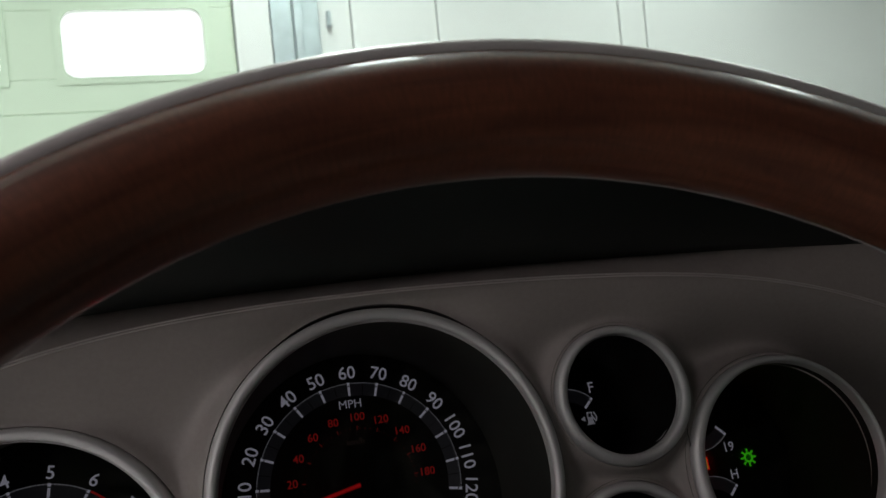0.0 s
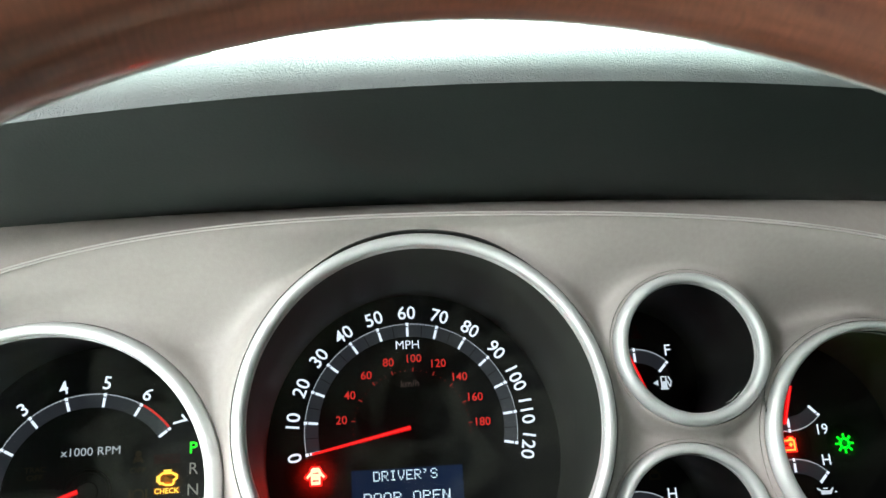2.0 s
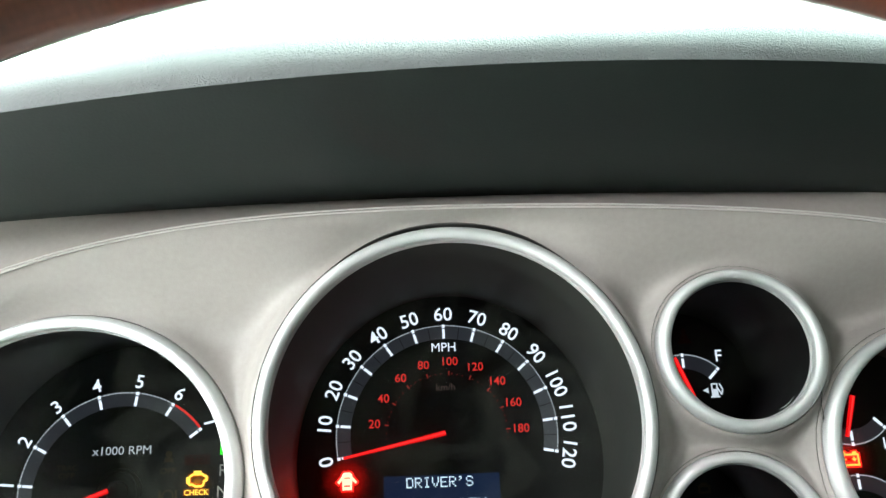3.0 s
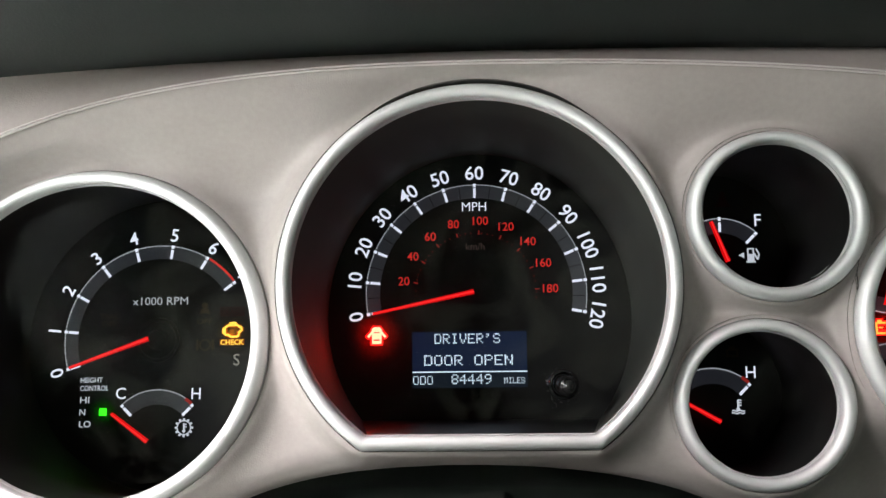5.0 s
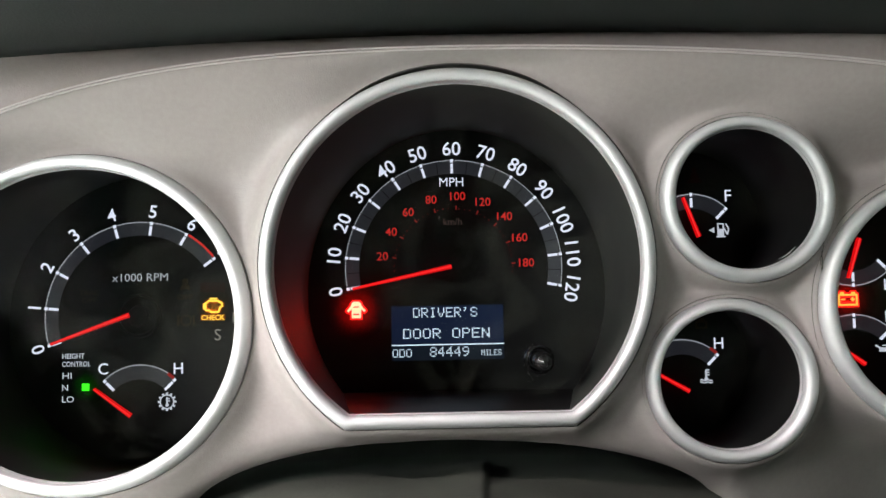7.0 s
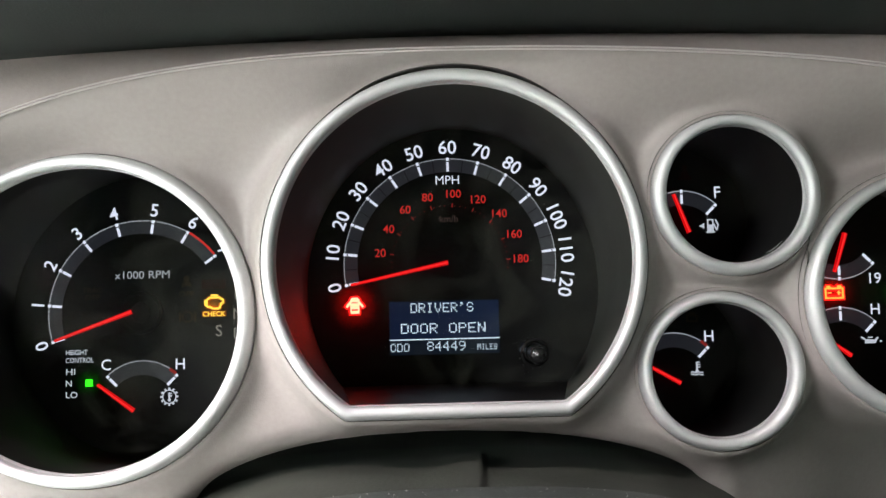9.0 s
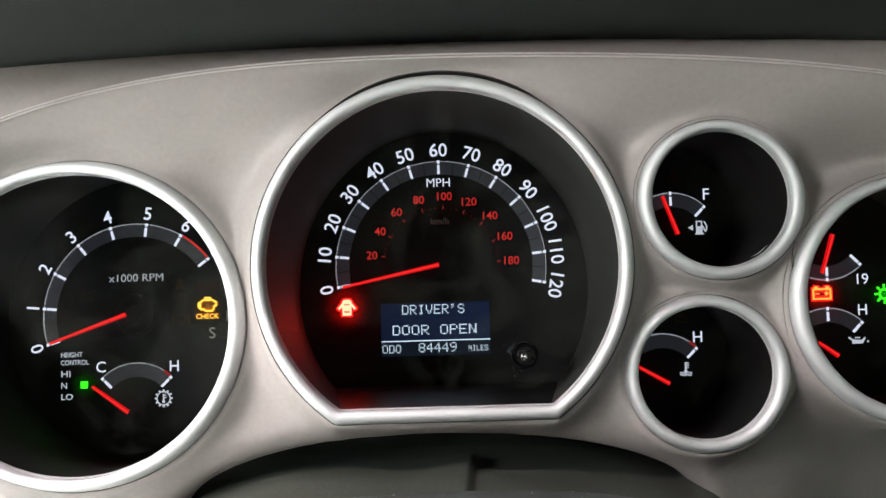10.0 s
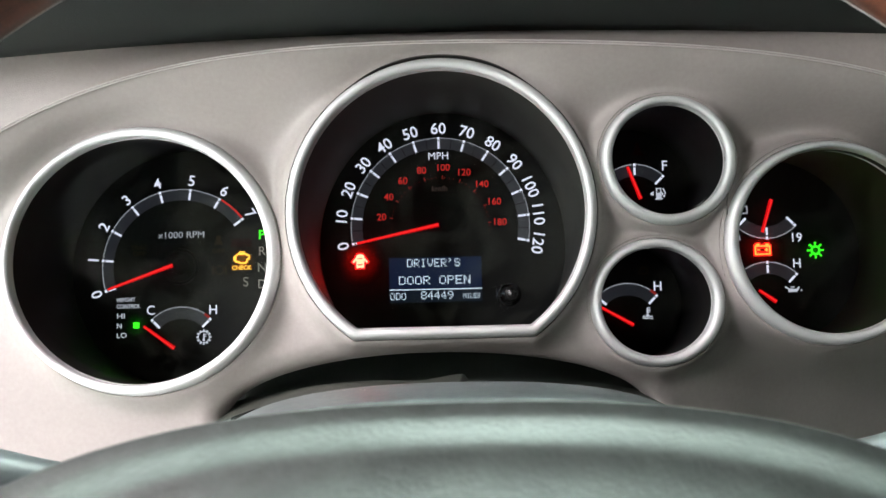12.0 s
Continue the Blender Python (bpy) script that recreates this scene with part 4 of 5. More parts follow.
# fuel gauge
fuel = gauge_body("fuel_gauge", "small round black fuel gauge, nearly empty", "fuel gauge", "fuel", TUNNEL_DARK)
FY = 0.0870 - 0.0002
FX, FZ = 0.1182, 0.0095
small_scale(fuel, FX, FZ, 0.0249, FY)
lettering("scale_letter", "F", 0.1364, 0.0333, 0.0062, FY, WHITE_LIT, fuel, weight=0.00004)
needle(fuel, 0.1204, 0.0126, 0.1132, 0.0322, FY - 0.003, 0.0022, 0.0015)
px, pz = 0.1322, 0.0160
v, f = join(frame_rect(px - 0.0014, px + 0.0018, pz - 0.0030, pz + 0.0034, 0.0006, FY), rect(px - 0.0014, px + 0.0018, pz - 0.0030, pz + 0.0006, FY), rect(px - 0.002, px + 0.0024, pz - 0.0036, pz - 0.0029, FY),
            bar(px + 0.0018, pz + 0.001, px + 0.0034, pz - 0.0022, 0.0006, FY), bar(px + 0.0034, pz - 0.0022, px + 0.0042, pz + 0.0006, 0.0006, FY), bar(px + 0.0042, pz + 0.0004, px + 0.0028, pz + 0.0032, 0.0006, FY),
            plate([(px - 0.0056, pz), (px - 0.0030, pz - 0.0014), (px - 0.0030, pz + 0.0014)], FY))
mesh_part("fuel_pump_symbol", v, f, MID_LIT, fuel, smooth=False)
sx, sz = 0.1204, 0.0432
v, f = join(disc(sx, sz + 0.0030, 0.0013, FY, 14), plate([(sx - 0.0022, sz - 0.0034), (sx + 0.0022, sz - 0.0034), (sx + 0.0018, sz + 0.0010), (sx + 0.0008, sz + 0.0016), (sx - 0.0008, sz + 0.0016), (sx - 0.0018, sz + 0.0010)], FY),
            bar(sx - 0.0019, sz - 0.0014, sx - 0.0034, sz - 0.0034, 0.0009, FY), bar(sx + 0.0019, sz - 0.0014, sx + 0.0034, sz - 0.0034, 0.0009, FY))
mesh_part("belt_lamp", v, f, UNLIT_RED, fuel, "unlit seat-belt warning lamp", smooth=False)
clear_cover(fuel, "fuel", 0.035)
# a glint at the bezel's lip, drawn as a thin silver sliver
glint = []
for i in range(15):
    u = i / 14
    cx_, cz_ = 0.1271 + 0.0070 * u, -0.0030 + 0.0047 * u - 0.0008 * math.sin(math.pi * u)
    w = 0.00022 * math.sin(math.pi * (0.06 + 0.9 * u))
    glint += [(cx_ + 0.55 * w, 0.0046, cz_ - w), (cx_, 0.0042, cz_), (cx_ - 0.55 * w, 0.0046, cz_ + w)]
mesh_part("lip_glint", glint, grid_faces(15, 3), SILVER, fuel, "thin silver sliver drawn as a glint at the bezel's lip")

# coolant gauge
temp = gauge_body("coolant_gauge", "small round black coolant temperature gauge, cold", "temperature gauge", "temperature", TUNNEL_DARK)
EY = 0.0904 - 0.0002
EX, EZ = 0.1114, -0.0634
small_scale(temp, EX, EZ, 0.0258, EY, mid=False, red_end=True)
lettering("scale_letter", "H", 0.1300, -0.0397, 0.0058, EY, WHITE_LIT, temp, weight=0.00004)
needle(temp, *polar(EX, EZ, 0.0024, 14), *polar(EX, EZ, 0.0250, 146.5), EY - 0.003, 0.0022, 0.0014)
hx, hz = 0.1233, -0.0560
wave = []
for lz in (-0.0020, -0.0031):
    for k in range(8):
        ax, bx = -0.0030 + k * 0.00075, -0.0030 + (k + 1) * 0.00075
        wave.append(bar(hx + ax, hz + lz + 0.0003 * math.sin(k * 1.6), hx + bx, hz + lz + 0.0003 * math.sin((k + 1) * 1.6), 0.0006, EY))
v, f = join(bar(hx, hz - 0.0016, hx, hz + 0.0032, 0.0008, EY), disc(hx, hz - 0.0014, 0.0009, EY, 10), *[bar(hx, hz + q, hx + 0.0016, hz + q, 0.0006, EY) for q in (0.0006, 0.0018, 0.0030)], *wave)
mesh_part("coolant_symbol", v, f, MID_LIT, temp, smooth=False)
v, f = join(frame_rect(0.1190, 0.1248, -0.0326, -0.0288, 0.0009, EY), rect(0.1203, 0.1235, -0.0288, -0.0276, EY))
mesh_part("unlit_amber_lamp", v, f, UNLIT_AMBER, temp, smooth=False)
clear_cover(temp, "temperature", 0.040)

# voltage and oil gauge
volt = gauge_body("voltage_and_oil_gauge", "round black voltage and oil gauge with red battery lamp", "gauge", "voltage", TUNNEL_DARK)
VY = 0.0868 - 0.0002
UX, UZ = 0.1964, 0.0121
small_scale(volt, UX, UZ, 0.0251, VY, flip=-1)
lettering("scale_number", "19", 0.2139, -0.0124, 0.0056, VY, WHITE_LIT, volt, weight=0.00004)
needle(volt, 0.1988, 0.0103, 0.1925, -0.0091, VY - 0.003, 0.0022, 0.0015)
LX, LZ = 0.1958, -0.0519
small_scale(volt, LX, LZ, 0.0251, VY)
lettering("scale_letter", "H", 0.2136, -0.0280, 0.0056, VY, WHITE_LIT, volt, weight=0.00004)
v, f = bar(0.1789, -0.0106, 0.1793, -0.0136, 0.0024, VY)
mesh_part("scale_mark", v, f, DIM_LIT, volt, smooth=False)
v, f = frame_rect(0.1816, 0.1856, 0.0025, 0.0073, 0.0006, VY)
mesh_part("battery_symbol", v, f, DIM_LIT, volt, smooth=False)
needle(volt, 0.1985, -0.0510, 0.1888, -0.0440, VY - 0.003, 0.0022, 0.0015)
ax, az = 0.1934, -0.0193
v, f = join(frame_rect(ax - 0.0048, ax + 0.0048, az - 0.0034, az + 0.0024, 0.0009, VY), rect(ax - 0.0038, ax - 0.0018, az + 0.0024, az + 0.0034, VY), rect(ax + 0.0018, ax + 0.0038, az + 0.0024, az + 0.0034, VY),
            rect(ax - 0.0032, ax - 0.0014, az - 0.0006, az + 0.0001, VY), rect(ax + 0.0014, ax + 0.0034, az - 0.0006, az + 0.0001, VY), rect(ax + 0.0020, ax + 0.0027, az - 0.0013, az + 0.0008, VY))
lamp_battery = mesh_part("battery_lamp", v, f, BATTERY_LAMP, volt, "lit red battery warning lamp", smooth=False)
# red bloom of the battery lamp, drawn as a larger plate below it
v, f = join(rect(ax - 0.0055, ax + 0.0055, az - 0.0041, az - 0.0014, VY, 0.0002), rect(ax - 0.0055, ax + 0.0055, az + 0.0008, az + 0.0030, VY, 0.0002), rect(ax - 0.0055, ax - 0.0033, az - 0.0014, az + 0.0008, VY, 0.0002), rect(ax + 0.0033, ax + 0.0055, az - 0.0014, az + 0.0008, VY, 0.0002),
            rect(ax - 0.0044, ax - 0.0012, az + 0.0030, az + 0.0040, VY, 0.0002), rect(ax + 0.0012, ax + 0.0044, az + 0.0030, az + 0.0040, VY, 0.0002))
mesh_part("lamp_bloom", v, f, RED_BLOOM, lamp_battery, "red bloom plate under the lamp", smooth=False)
ox, oz = 0.2106, -0.0440
v, f = join(plate([(ox - 0.0030, oz - 0.0014), (ox + 0.0022, oz - 0.0014), (ox + 0.0040, oz + 0.0016), (ox + 0.0034, oz + 0.0018), (ox + 0.0020, oz + 0.0004), (ox - 0.0030, oz + 0.0008)], VY),
            bar(ox - 0.0014, oz + 0.0016, ox + 0.0010, oz + 0.0016, 0.0006, VY), bar(ox - 0.0030, oz + 0.0006, ox - 0.0048, oz + 0.0018, 0.0008, VY), disc(ox + 0.0050, oz - 0.0004, 0.0005, VY, 8))
mesh_part("oil_can_symbol", v, f, MID_LIT, volt, smooth=False)
wx, wz = 0.2253, -0.0206
v, f = join(arc(wx, wz, 0.0018, 0.0030, 0, 360, VY, 28), *[bar(*polar(wx, wz, 0.0033, a), *polar(wx, wz, 0.0050, a), 0.0010, VY) for a in range(0, 360, 45)])
mesh_part("headlight_lamp", v, f, GREEN, volt, "lit green exterior-light lamp", smooth=False)
lamp_window(ax, az, VY, 0.0140, RED_HALO, volt, "dark red halo painted round the battery lamp")
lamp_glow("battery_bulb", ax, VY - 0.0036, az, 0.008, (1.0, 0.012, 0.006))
lamp_window(wx, wz, VY, 0.0100, GREEN_HALO, volt, "dark green halo painted round the light lamp")
lamp_glow("light_lamp_bulb", wx, VY - 0.0024, wz, 0.0014, (0.08, 1.0, 0.02))
clear_cover(volt, "voltage", 0.036)

# ---- steering wheel ----
WHEEL_AT = Vector((-0.0001, -0.2400, -0.0962))
TILT_W = 15.3
WHEEL = DASH @ Matrix.Translation(WHEEL_AT) @ pose(0, 0, 0, -TILT_W, 0, 0)
wheel = thing("steering_wheel", (0, 0, 0), "steering wheel with varnished wood rim and grey vinyl hub", "steering wheel", frame_of=WHEEL)
RIM, THICK = 0.1790, 0.0150
HUB_Y = -0.0083


def rim_part(name, radius, thick, a0, a1, mat, label, centre_y=0.0, squash=1.0, steps=180, around=24):
    closed = a1 - a0 >= 360
    n = steps if closed else steps + 1
    verts, uvs = [], []
    for i in range(n):
        a = radians(a0 + (a1 - a0) * i / steps)
        for k in range(around):
            b = 2 * math.pi * k / around
            rr = radius + thick * math.cos(b)
            verts.append((rr * math.cos(a), centre_y + thick * squash * math.sin(b), rr * math.sin(a)))
    faces = grid_faces(n, around, close_rows=closed, close_cols=True)
    ob = mesh_part(name, verts, faces, mat, wheel, label, base=(0, 0, 0))
    layer = ob.data.uv_layers.new(name="UVMap")
    for poly in ob.data.polygons:
        for li in poly.loop_indices:
            vi = ob.data.loops[li].vertex_index
            layer.data[li].uv = ((vi // around) / steps * (a1 - a0) / 60, abs((vi % around) / around - 0.5) * 2)
    return ob


rim_part("wood_rim", RIM, THICK, 22, 158, WOOD, "reddish varnished wood upper rim")
rim_part("leather_rim", RIM, THICK * 0.98, 158.3, 381.7, LEATHER, "dark leather lower rim")
rim_part("rim_outer_strip", RIM + 0.0099, 0.0031, 0, 360, STRIP, "light grey outer strip of the rim", centre_y=-0.0100)
rim_part("rim_inner_strip", RIM - 0.0104, 0.0010, 0, 360, STRIP_DARK, "grey inner strip of the rim", centre_y=0.0098)

# hub: a rounded cushion
hub = []
HN = 96
PROFILE = [(1.0, -0.001), (1.0, -0.007), (0.996, -0.0095)]
for n in range(57):
    k = 0.99 * (1 - n / 56)
    PROFILE.append((k, -0.011 - 0.0075 * smooth_step(0.975, 0.84, k) - 0.0015 * smooth_step(0.99, 0.7, k) - 0.013 * smooth_step(0.84, 0.5, k)))
for k, y in PROFILE:
    for j in range(HN):
        a = 2 * math.pi * j / HN
        c, s = math.cos(a), math.sin(a)
        ex_ = abs(c) ** 0.8 * (1 if c >= 0 else -1)
        ez_ = abs(s) ** 0.8 * (1 if s >= 0 else -1)
        hub.append((0.002 + 0.118 * ex_ * k, HUB_Y + y, -0.045 + 0.066 * ez_ * k))
mesh_part("hub_cushion", hub, grid_faces(len(PROFILE), HN, close_cols=True), HUB, wheel, "grey vinyl hub cushion", base=(0, 0, 0), sharp=70)
back = []
for i in range(HN):
    a = 2 * math.pi * i / HN
    c, s = math.cos(a), math.sin(a)
    ex_, ez_ = abs(c) ** 0.8 * (1 if c >= 0 else -1), abs(s) ** 0.8 * (1 if s >= 0 else -1)
    for k, y in ((1.0, -0.001), (1.0, 0.012), (0.86, 0.03), (0.6, 0.042)):
        back.append((0.002 + 0.118 * ex_ * k, HUB_Y + y, -0.045 + 0.066 * ez_ * k))
mesh_part("hub_shell", back, grid_faces(HN, 4, close_rows=True), LEATHER, wheel, "dark hub shell", base=(0, 0, 0))


def spoke(x0, z0, x1, z1, w0, w1):
    d = Vector((x1 - x0, z1 - z0)).normalized()
    n = Vector((-d.y, d.x))
    verts = []
    for i in range(13):
        u = i / 12
        px, pz, w = x0 + (x1 - x0) * u, z0 + (z1 - z0) * u, w0 + (w1 - w0) * u
        for k in range(12):
            b = 2 * math.pi * k / 12
            verts.append((px + n.x * w * math.cos(b), HUB_Y * (1 - u) - 0.004 + 0.010 * u + 0.008 * math.sin(b), pz + n.y * w * math.cos(b)))
    mesh_part("spoke", verts, grid_faces(13, 12, close_cols=True), SILVER, wheel, "silver spoke", base=(0, 0, 0))


spoke(-0.098, -0.035, -0.172, -0.028, 0.020, 0.014)
spoke(0.098, -0.035, 0.172, -0.028, 0.020, 0.014)
spoke(-0.05, -0.08, -0.085, -0.155, 0.018, 0.014)
spoke(0.05, -0.08, 0.085, -0.155, 0.018, 0.014)

# ---- steering column ----
column = thing("steering_column_cover", (0, -0.06, -0.2), "dusty dark plastic steering column cover", "column cover")


def cover_point(u, a, half=0.092, far=-0.065, crown=-0.0822):
    """Upper column cover: u from the driver's end to the dash, a round it."""
    y = -0.15 + (far + 0.15) * u
    c, s = math.cos(a), math.sin(a)
    top = crown - 0.012 * max(0.0, 0.15 - u) / 0.15
    return 0.003 + (half + 0.012 * u) * abs(c) ** 0.85 * (1 if c >= 0 else -1), y, top - 0.085 + 0.085 * max(0.0, s) ** 0.28


def cover_shell(name, mat, label, half, far, crown):
    """A shell with its far edge rounded over and turned down."""
    verts = []
    for i in range(23):
        verts += [cover_point(i / 22, math.pi * j / 64, half, far, crown) for j in range(65)]
    for dy, dz in ((0.0012, -0.0004), (0.0019, -0.0014), (0.0021, -0.0030), (0.0021, -0.0140)):
        verts += [(x, y + dy, z + dz) for x, y, z in (cover_point(1.0, math.pi * j / 64, half, far, crown) for j in range(65))]
    mesh_part(name, verts, grid_faces(27, 65), mat, column, label, sharp=60)


cover_shell("cover_shell", COVER, "glossy dusty upper cover", 0.092, -0.0670, -0.0822)
cover_shell("boot_collar", COLLAR, "dusty dark collar of the boot", 0.094, -0.0410, -0.0842)
boot = []
for i in range(61):
    u = i / 60
    for j in range(321):
        v_ = -1 + 2 * j / 320
        y = -0.045 + 0.195 * u + 0.012 * abs(v_)
        bx = ARCH_X + 0.122 * v_
        bz = -0.0862 - 0.0070 * smooth_step(-0.02, 0.09, y) + 0.030 * smooth_step(0.095, 0.15, y) - (0.040 - 0.026 * smooth_step(-0.01, 0.05, y)) * (1 - math.sqrt(1 - abs(v_) ** 2.6))
        # the cloth laps over itself: it rises towards a crease, drops off beyond it and levels out slowly
        across = bx - 0.0080 - 0.004 * y / 0.07
        grow = smooth_step(0.090, 0.030, y) * (0.5 + 0.5 * smooth_step(-0.04, 0.05, y))
        drop = smooth_step(0.0, 0.0035, across)
        lift = 0.0036 * math.exp(-(across / 0.016) ** 2) * (1 - drop) - 0.0004 * drop * math.exp(-(across / 0.03) ** 2)
        swell = 0.0022 * math.exp(-((bx + 0.055) / 0.03) ** 2) * math.exp(-((y - 0.01) / 0.04) ** 2)
        boot.append((bx, y, bz + grow * lift + swell + 0.0002 * math.sin(160 * bx + 30 * y)))
mesh_part("boot", boot, grid_faces(61, 321), BOOT, column, "soft black boot with a pinched fold", sharp=80)
rng = random.Random(5)
specks = []
for k in range(210):
    if k < 120:
        x, y, z = cover_point(rng.uniform(0.9, 1.0), 1.57 + 0.75 * rng.random() ** 0.7 * rng.choice((1, 1, -1)), 0.094, -0.0410, -0.0842)
    else:
        x, y, z = cover_point(rng.uniform(0.5, 1.0) ** 0.5, rng.uniform(0.75, 2.4), 0.092, -0.0670, -0.0822)
    r = 0.0001 + 0.00042 * rng.random() ** 3
    specks.append(([(x - r, y, z), (x, y - r, z + 0.0001), (x + r, y, z), (x, y + r, z), (x, y, z + r)], [(0, 1, 4), (1, 2, 4), (2, 3, 4), (3, 0, 4)]))
v, f = join(*specks)
mesh_part("dust_specks", v, f, DUST, column, "pale dust specks", smooth=False)


def stalk(name, label, x0, x1, y0, y1, z0, z1):
    t = thing(name, (x0, y0, z0), label, "control stalk")
    verts = []
    prof = [0.0075, 0.0078, 0.008, 0.0082, 0.0085, 0.0095, 0.011, 0.0118, 0.0115, 0.0105, 0.006, 0.0005]
    for i, r in enumerate(prof):
        u = i / (len(prof) - 1)
        for k in range(16):
            b = 2 * math.pi * k / 16
            verts.append((x0 + (x1 - x0) * u, y0 + (y1 - y0) * u + r * math.cos(b), z0 + (z1 - z0) * u + 0.8 * r * math.sin(b)))
    mesh_part("lever", verts, grid_faces(len(prof), 16, close_cols=True), GLOSSY, t)
    ring = []
    for i, r in enumerate((0.0125, 0.013, 0.013, 0.0125)):
        u = 0.78 + 0.015 * i
        for k in range(16):
            b = 2 * math.pi * k / 16
            ring.append((x0 + (x1 - x0) * u, y0 + (y1 - y0) * u + r * math.cos(b), z0 + (z1 - z0) * u + 0.8 * r * math.sin(b)))
    mesh_part("switch_ring", ring, grid_faces(4, 16, close_cols=True), LEATHER, t)


stalk("turn_signal_stalk", "dark plastic turn signal stalk on the column", -0.07, -0.20, -0.13, -0.175, -0.117, -0.086)
stalk("wiper_stalk", "dark plastic wiper stalk on the column", 0.07, 0.205, -0.13, -0.175, -0.117, -0.086)

# ---- cabin shell ----
HERE = Matrix.Identity(4)
cabin = thing("car_cabin", (0, -0.6, 0.5), "dark cab shell with grey headliner and clear windshield", "car cabin", frame_of=HERE)
part("roof", box_bm(-0.45, 1.15, -1.6, -0.05, 1.92, 1.97, 0.015), HEADLINER, cabin, "grey headliner")
part("pillar", box_bm(-0.47, -0.40, -0.78, -0.66, 0.6, 1.93, 0.012), BODY_PAINT, cabin)
# an unseen rear door, added to keep light off the dash's right side
part("unseen_rear_door", box_bm(-0.47, -0.41, -1.6, -0.79, 0.55, 1.32, 0.02), BODY_PAINT, cabin, "unseen dark rear door, added to block light")
part("back_wall", box_bm(-0.45, 1.15, -1.66, -1.6, 0.5, 1.5, 0.015), HEADLINER, cabin)
part("underbody", box_bm(-0.42, 1.1, -1.6, 0.5, 0.0, 0.51, 0.02), BLACK, cabin)
part("cab_floor", box_bm(-0.45, 1.15, -1.6, 0.55, 0.5, 0.56, 0.01), BLACK, cabin)
part("passenger_door", box_bm(1.09, 1.15, -1.6, 0.5, 0.55, 1.32, 0.02), SEAT_CLOTH, cabin)
part("dash_body", box_bm(-0.6, 1.1, 0.19, 0.5, 0.58, 1.2, 0.02), BLACK, cabin, "dark dashboard body behind the gauges")
part("firewall", box_bm(-0.62, 1.1, 0.5, 0.55, 0.5, 1.3, 0.01), BLACK, cabin)


def slanted_post(x0, x1, w):
    v = []
    for y, z in ((0.62, 1.28), (-0.08, 1.95)):
        x = x0 if z < 1.5 else x1
        v += [(x - w, y - 0.04, z), (x + w, y - 0.04, z), (x + w, y + 0.04, z), (x - w, y + 0.04, z)]
    mesh_part("front_post", v, [(0, 1, 5, 4), (1, 2, 6, 5), (2, 3, 7, 6), (3, 0, 4, 7), (4, 5, 6, 7), (3, 2, 1, 0)], HEADLINER, cabin, smooth=False)


slanted_post(-0.62, -0.45, 0.04)
slanted_post(1.2, 1.08, 0.04)
glass = mesh_part("windshield", [(-0.58, 0.62, 1.28), (1.16, 0.62, 1.28), (1.04, -0.08, 1.94), (-0.41, -0.08, 1.94)], [(0, 1, 2, 3)], WINDSHIELD, cabin, "clear windshield", smooth=False)
glass.visible_shadow = False
# unseen windows, made dark so that little light enters beside and behind
mesh_part("passenger_window", [(1.11, -1.5, 1.32), (1.11, 0.45, 1.32), (1.11, -0.1, 1.92), (1.11, -1.5, 1.92)], [(0, 1, 2, 3)], BLOCKING_GLASS, cabin, "unseen side window, darkened to cut light", smooth=False)
mesh_part("rear_side_window", [(-0.44, -1.55, 1.32), (-0.44, -0.79, 1.32), (-0.44, -0.79, 1.92), (-0.44, -1.55, 1.92)], [(0, 1, 2, 3)], BLOCKING_GLASS, cabin, "unseen rear side window, darkened to cut light", smooth=False)
mesh_part("rear_window", [(-0.42, -1.62, 1.5), (1.12, -1.62, 1.5), (1.12, -1.62, 1.92), (-0.42, -1.62, 1.92)], [(0, 1, 2, 3)], BLOCKING_GLASS, cabin, "unseen rear window, darkened to cut light", smooth=False)


def seat(x):
    t = thing("front_seat", (x, -0.85, 0.56), "grey leather front seat with headrest", "car seat", group="front seats", frame_of=HERE)
    part("seat_cushion", box_bm(x - 0.26, x + 0.26, -1.05, -0.55, 0.6, 0.78, 0.06, 4), SEAT_CLOTH, t)
    part("backrest", box_bm(x - 0.25, x + 0.25, -1.25, -1.09, 0.72, 1.38, 0.06, 4), SEAT_CLOTH, t)
    part("headrest", box_bm(x - 0.14, x + 0.14, -1.26, -1.14, 1.42, 1.64, 0.05, 4), SEAT_CLOTH, t)


seat(0.0)
seat(0.72)

# ---- garage ----
def slab(name, x0, x1, y0, y1, z0, z1, mat, label, category):
    t = thing(name, ((x0 + x1) / 2, (y0 + y1) / 2, z0), label, category, kind="structure", frame_of=HERE)
    part("slab", box_bm(x0, x1, y0, y1, z0, z1), mat, t, smooth=False)
    return t


# The unseen floor is coloured pale to bounce light up to the dash.
slab("floor", -6, 6, -8, 4.3, -0.1, 0.0, CONCRETE, "pale concrete garage floor, lightened to bounce light", "floor")
slab("ceiling", -6, 6, -8, 4.3, 3.6, 3.7, WALL_WHITE, "white painted garage ceiling", "ceiling")
slab("wall_west", -6.1, -6, -8, 4.3, 0, 3.6, WALL_WHITE, "white painted garage wall", "wall")
slab("wall_east", 6, 6.1, -8, 4.3, 0, 3.6, WALL_WHITE, "white painted garage wall", "wall")
slab("wall_south", -6, 6, -8.1, -8, 0, 3.6, WALL_WHITE, "white painted garage wall", "wall")
north = thing("wall_north", (2.0, 4.1, 0), "white panelled garage wall", "wall", kind="structure", frame_of=HERE)
edges = [0.54, 0.72, 1.2, 2.31, 2.48, 6.0]
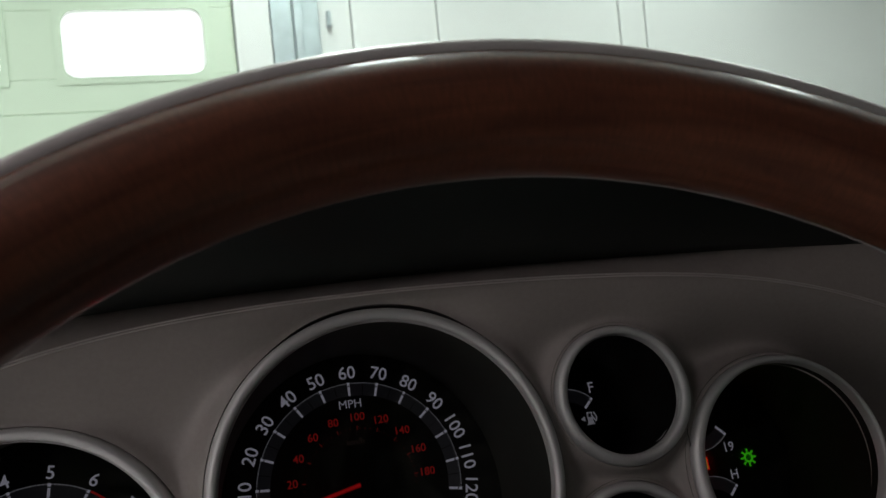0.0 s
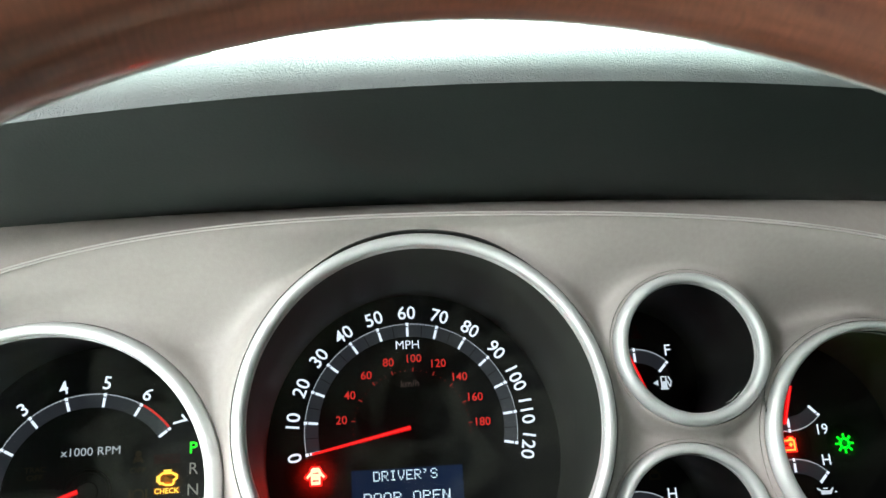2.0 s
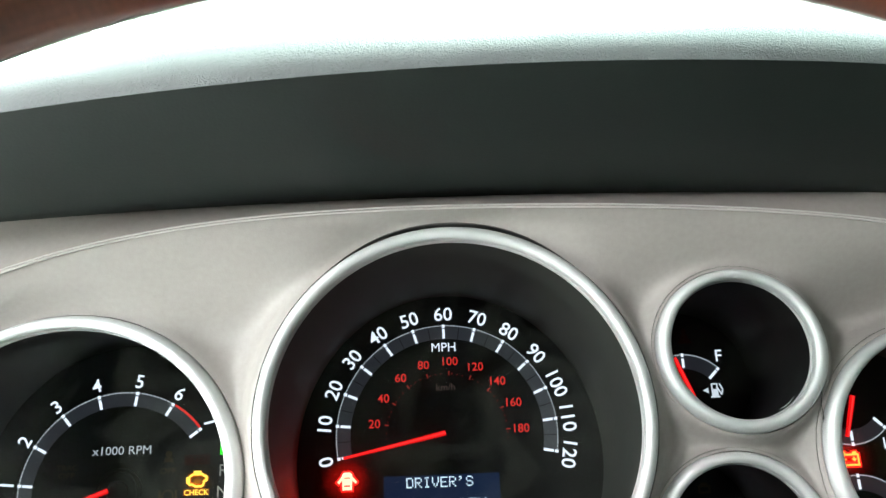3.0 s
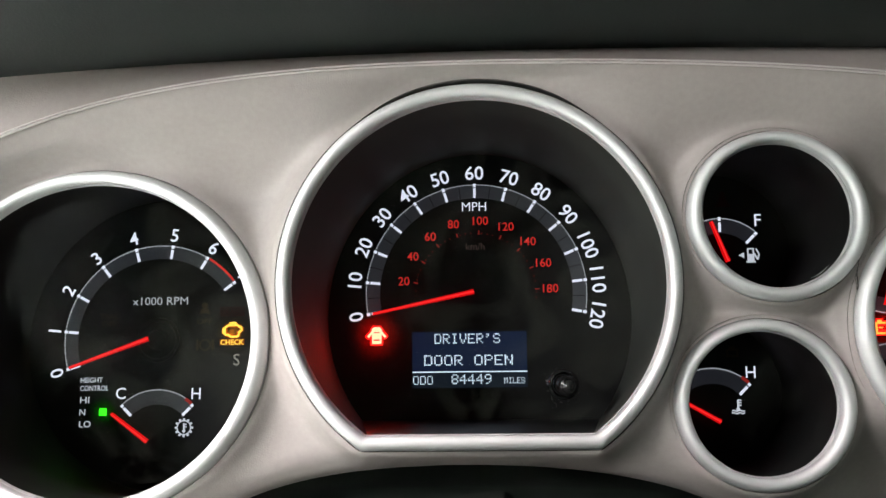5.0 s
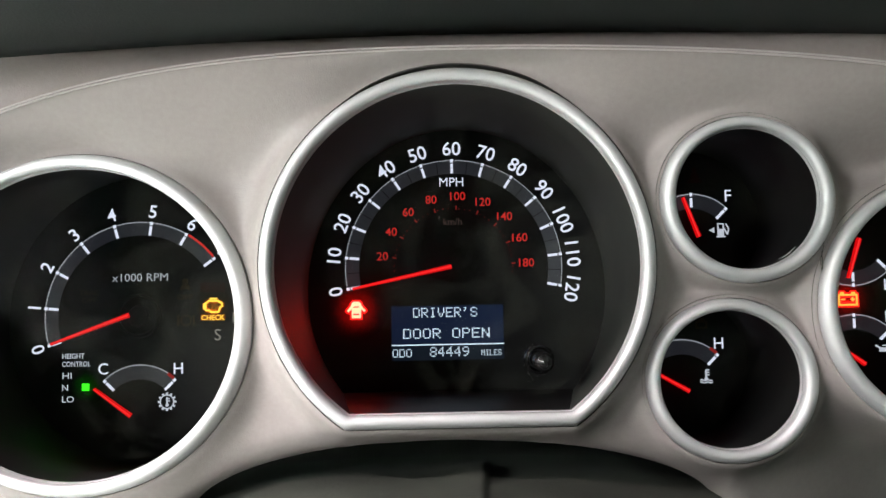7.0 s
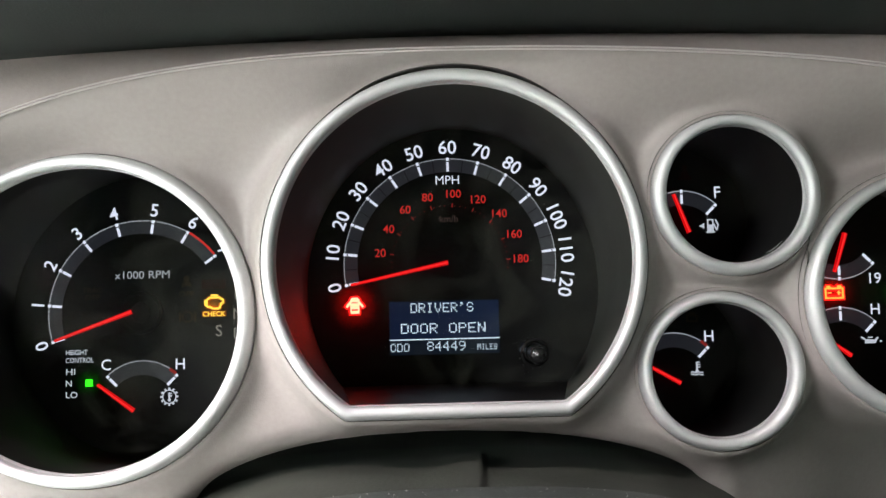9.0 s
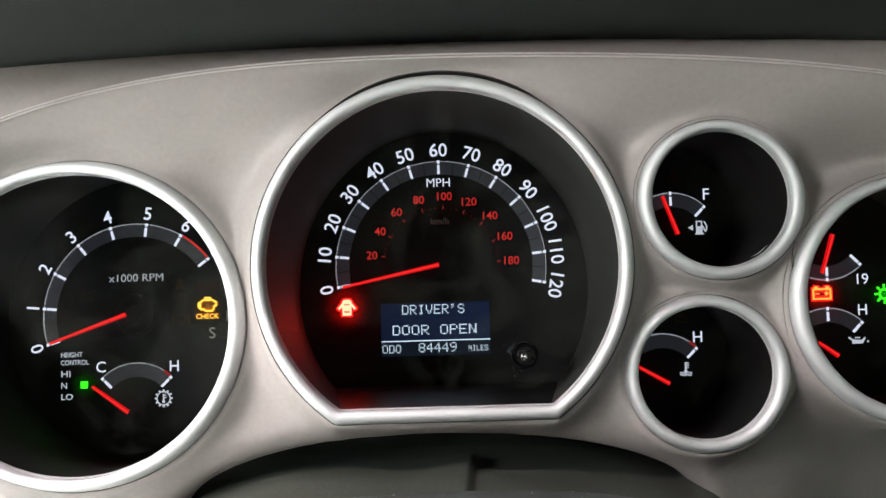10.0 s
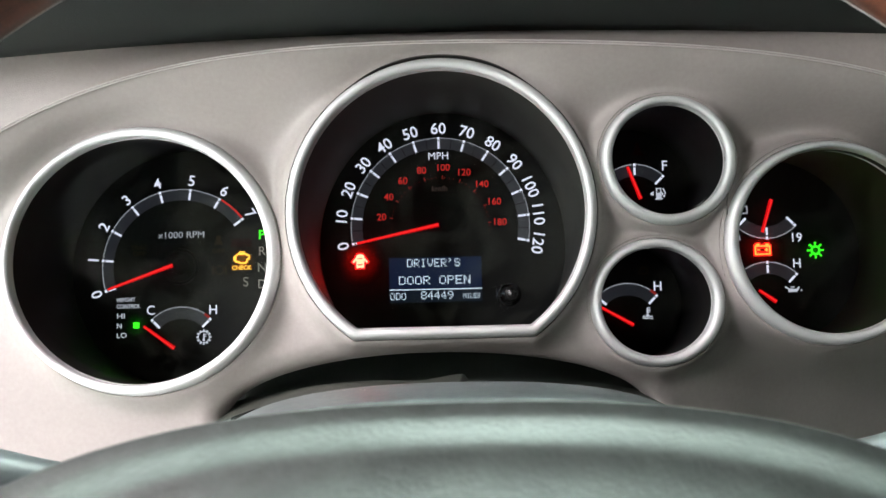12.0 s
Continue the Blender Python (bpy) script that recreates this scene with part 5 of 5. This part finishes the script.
for a, b in zip(edges, edges[1:]):
    part("panel", box_bm(a + 0.004, b - 0.004, 4.05, 4.1, 0.0, 3.6, 0.004, 1), WALL_WHITE, north, smooth=False)
part("wall_core", box_bm(-6, 6, 4.14, 4.3, 2.78, 3.6), WALL_WHITE, north, smooth=False)
part("wall_core", box_bm(0.11, 6, 4.11, 4.3, 0.0, 2.78), WALL_WHITE, north, smooth=False)
part("door_jamb", box_bm(0.105, 0.285, 4.0, 4.1, 0.0, 3.0, 0.006), WALL_WHITE, north, smooth=False)
post = thing("steel_post", (0.41, 4.0, 0), "blue-grey steel door track post", "post", kind="structure", frame_of=HERE)
part("web", box_bm(0.29, 0.40, 3.99, 4.03, 0.0, 3.2, 0.003), STEEL, post, smooth=False)
part("flange", box_bm(0.40, 0.44, 3.90, 4.03, 0.0, 3.2, 0.003), STEEL, post, smooth=False)
part("angle", box_bm(0.44, 0.535, 3.97, 4.03, 0.0, 3.2, 0.003), STEEL, post, smooth=False)
part("latch", box_bm(0.585, 0.605, 4.0, 4.045, 2.58, 2.66, 0.004), STEEL, post, smooth=False)

odoor = thing("overhead_door", (-2.0, 4.1, 0), "pale green sectional overhead door with windows", "garage door", kind="structure", frame_of=HERE)
for k in range(5):
    z0, z1 = -0.185 + k * 0.595 if k else 0.02, -0.185 + (k + 1) * 0.595 - 0.0012
    if k != 4:
        part("door_section", box_bm(-3.75, 0.10, 4.06, 4.11, z0, z1, 0.006, 1), DOOR_GREEN, odoor, smooth=False)
        continue
    wins = [(-3.62, -2.94), (-2.66, -1.98), (-1.70, -1.02), (-0.735, -0.055)]
    part("door_section", box_bm(-3.75, 0.10, 4.06, 4.11, z0, 2.365, 0.004, 1), DOOR_GREEN, odoor, smooth=False)
    part("door_section", box_bm(-3.75, 0.10, 4.06, 4.11, 2.705, z1, 0.004, 1), DOOR_GREEN, odoor, smooth=False)
    last = -3.75
    for a, b in wins + [(0.10, 0)]:
        part("door_stile", box_bm(last, a, 4.06, 4.11, 2.365, 2.705, 0.003, 1), DOOR_GREEN, odoor, smooth=False)
        last = b
    for a, b in wins:
        rounded = []
        for qx, qz, q0 in ((b - 0.07, 2.635, 0), (a + 0.07, 2.635, 90), (a + 0.07, 2.435, 180), (b - 0.07, 2.435, 270)):
            rounded += [(qx + 0.068 * math.cos(radians(q0 + 9 * n)), qz + 0.068 * math.sin(radians(q0 + 9 * n))) for n in range(11)]
        mx, mz, loop = (a + b) / 2, 2.535, []
        for wx_, wz_ in rounded:
            ux, uz = (wx_ - mx) / ((b - a) / 2 - 0.002), (wz_ - mz) / 0.168
            q = max(abs(ux), abs(uz))
            ox_, oz_ = mx + ux / q * ((b - a) / 2 + 0.035), mz + uz / q * 0.203
            loop += [(wx_, 4.08, wz_), (wx_, 4.05, wz_), (mx + (wx_ - mx) * 1.02, 4.050, mz + (wz_ - mz) * 1.03), (ox_, 4.054, oz_), (ox_, 4.062, oz_)]
        mesh_part("window_frame", loop, grid_faces(len(rounded), 5, close_rows=True), DOOR_GREEN, odoor, sharp=30)
        part("pane", box_bm(a, b, 4.085, 4.09, 2.365, 2.705), DAYLIGHT, odoor, "bright daylight in a window pane", smooth=False)

for lx, ly, power, along, long, hue in LAMPS:
    t = thing("added_ceiling_lamp", (lx, ly, 3.55), "unseen long white fluorescent ceiling lamp, added for light", "ceiling lamp", group="garage ceiling lamps", frame_of=HERE)
    hw, hl = (0.17, long / 2 + 0.05) if along == "y" else (long / 2 + 0.05, 0.17)
    part("housing", box_bm(lx - hw, lx + hw, ly - hl, ly + hl, 3.54, 3.6, 0.01), WALL_WHITE, t)
    part("diffuser", box_bm(lx - hw + 0.03, lx + hw - 0.03, ly - hl + 0.03, ly + hl - 0.03, 3.525, 3.54, 0.004), TUBE_GLOW, t)
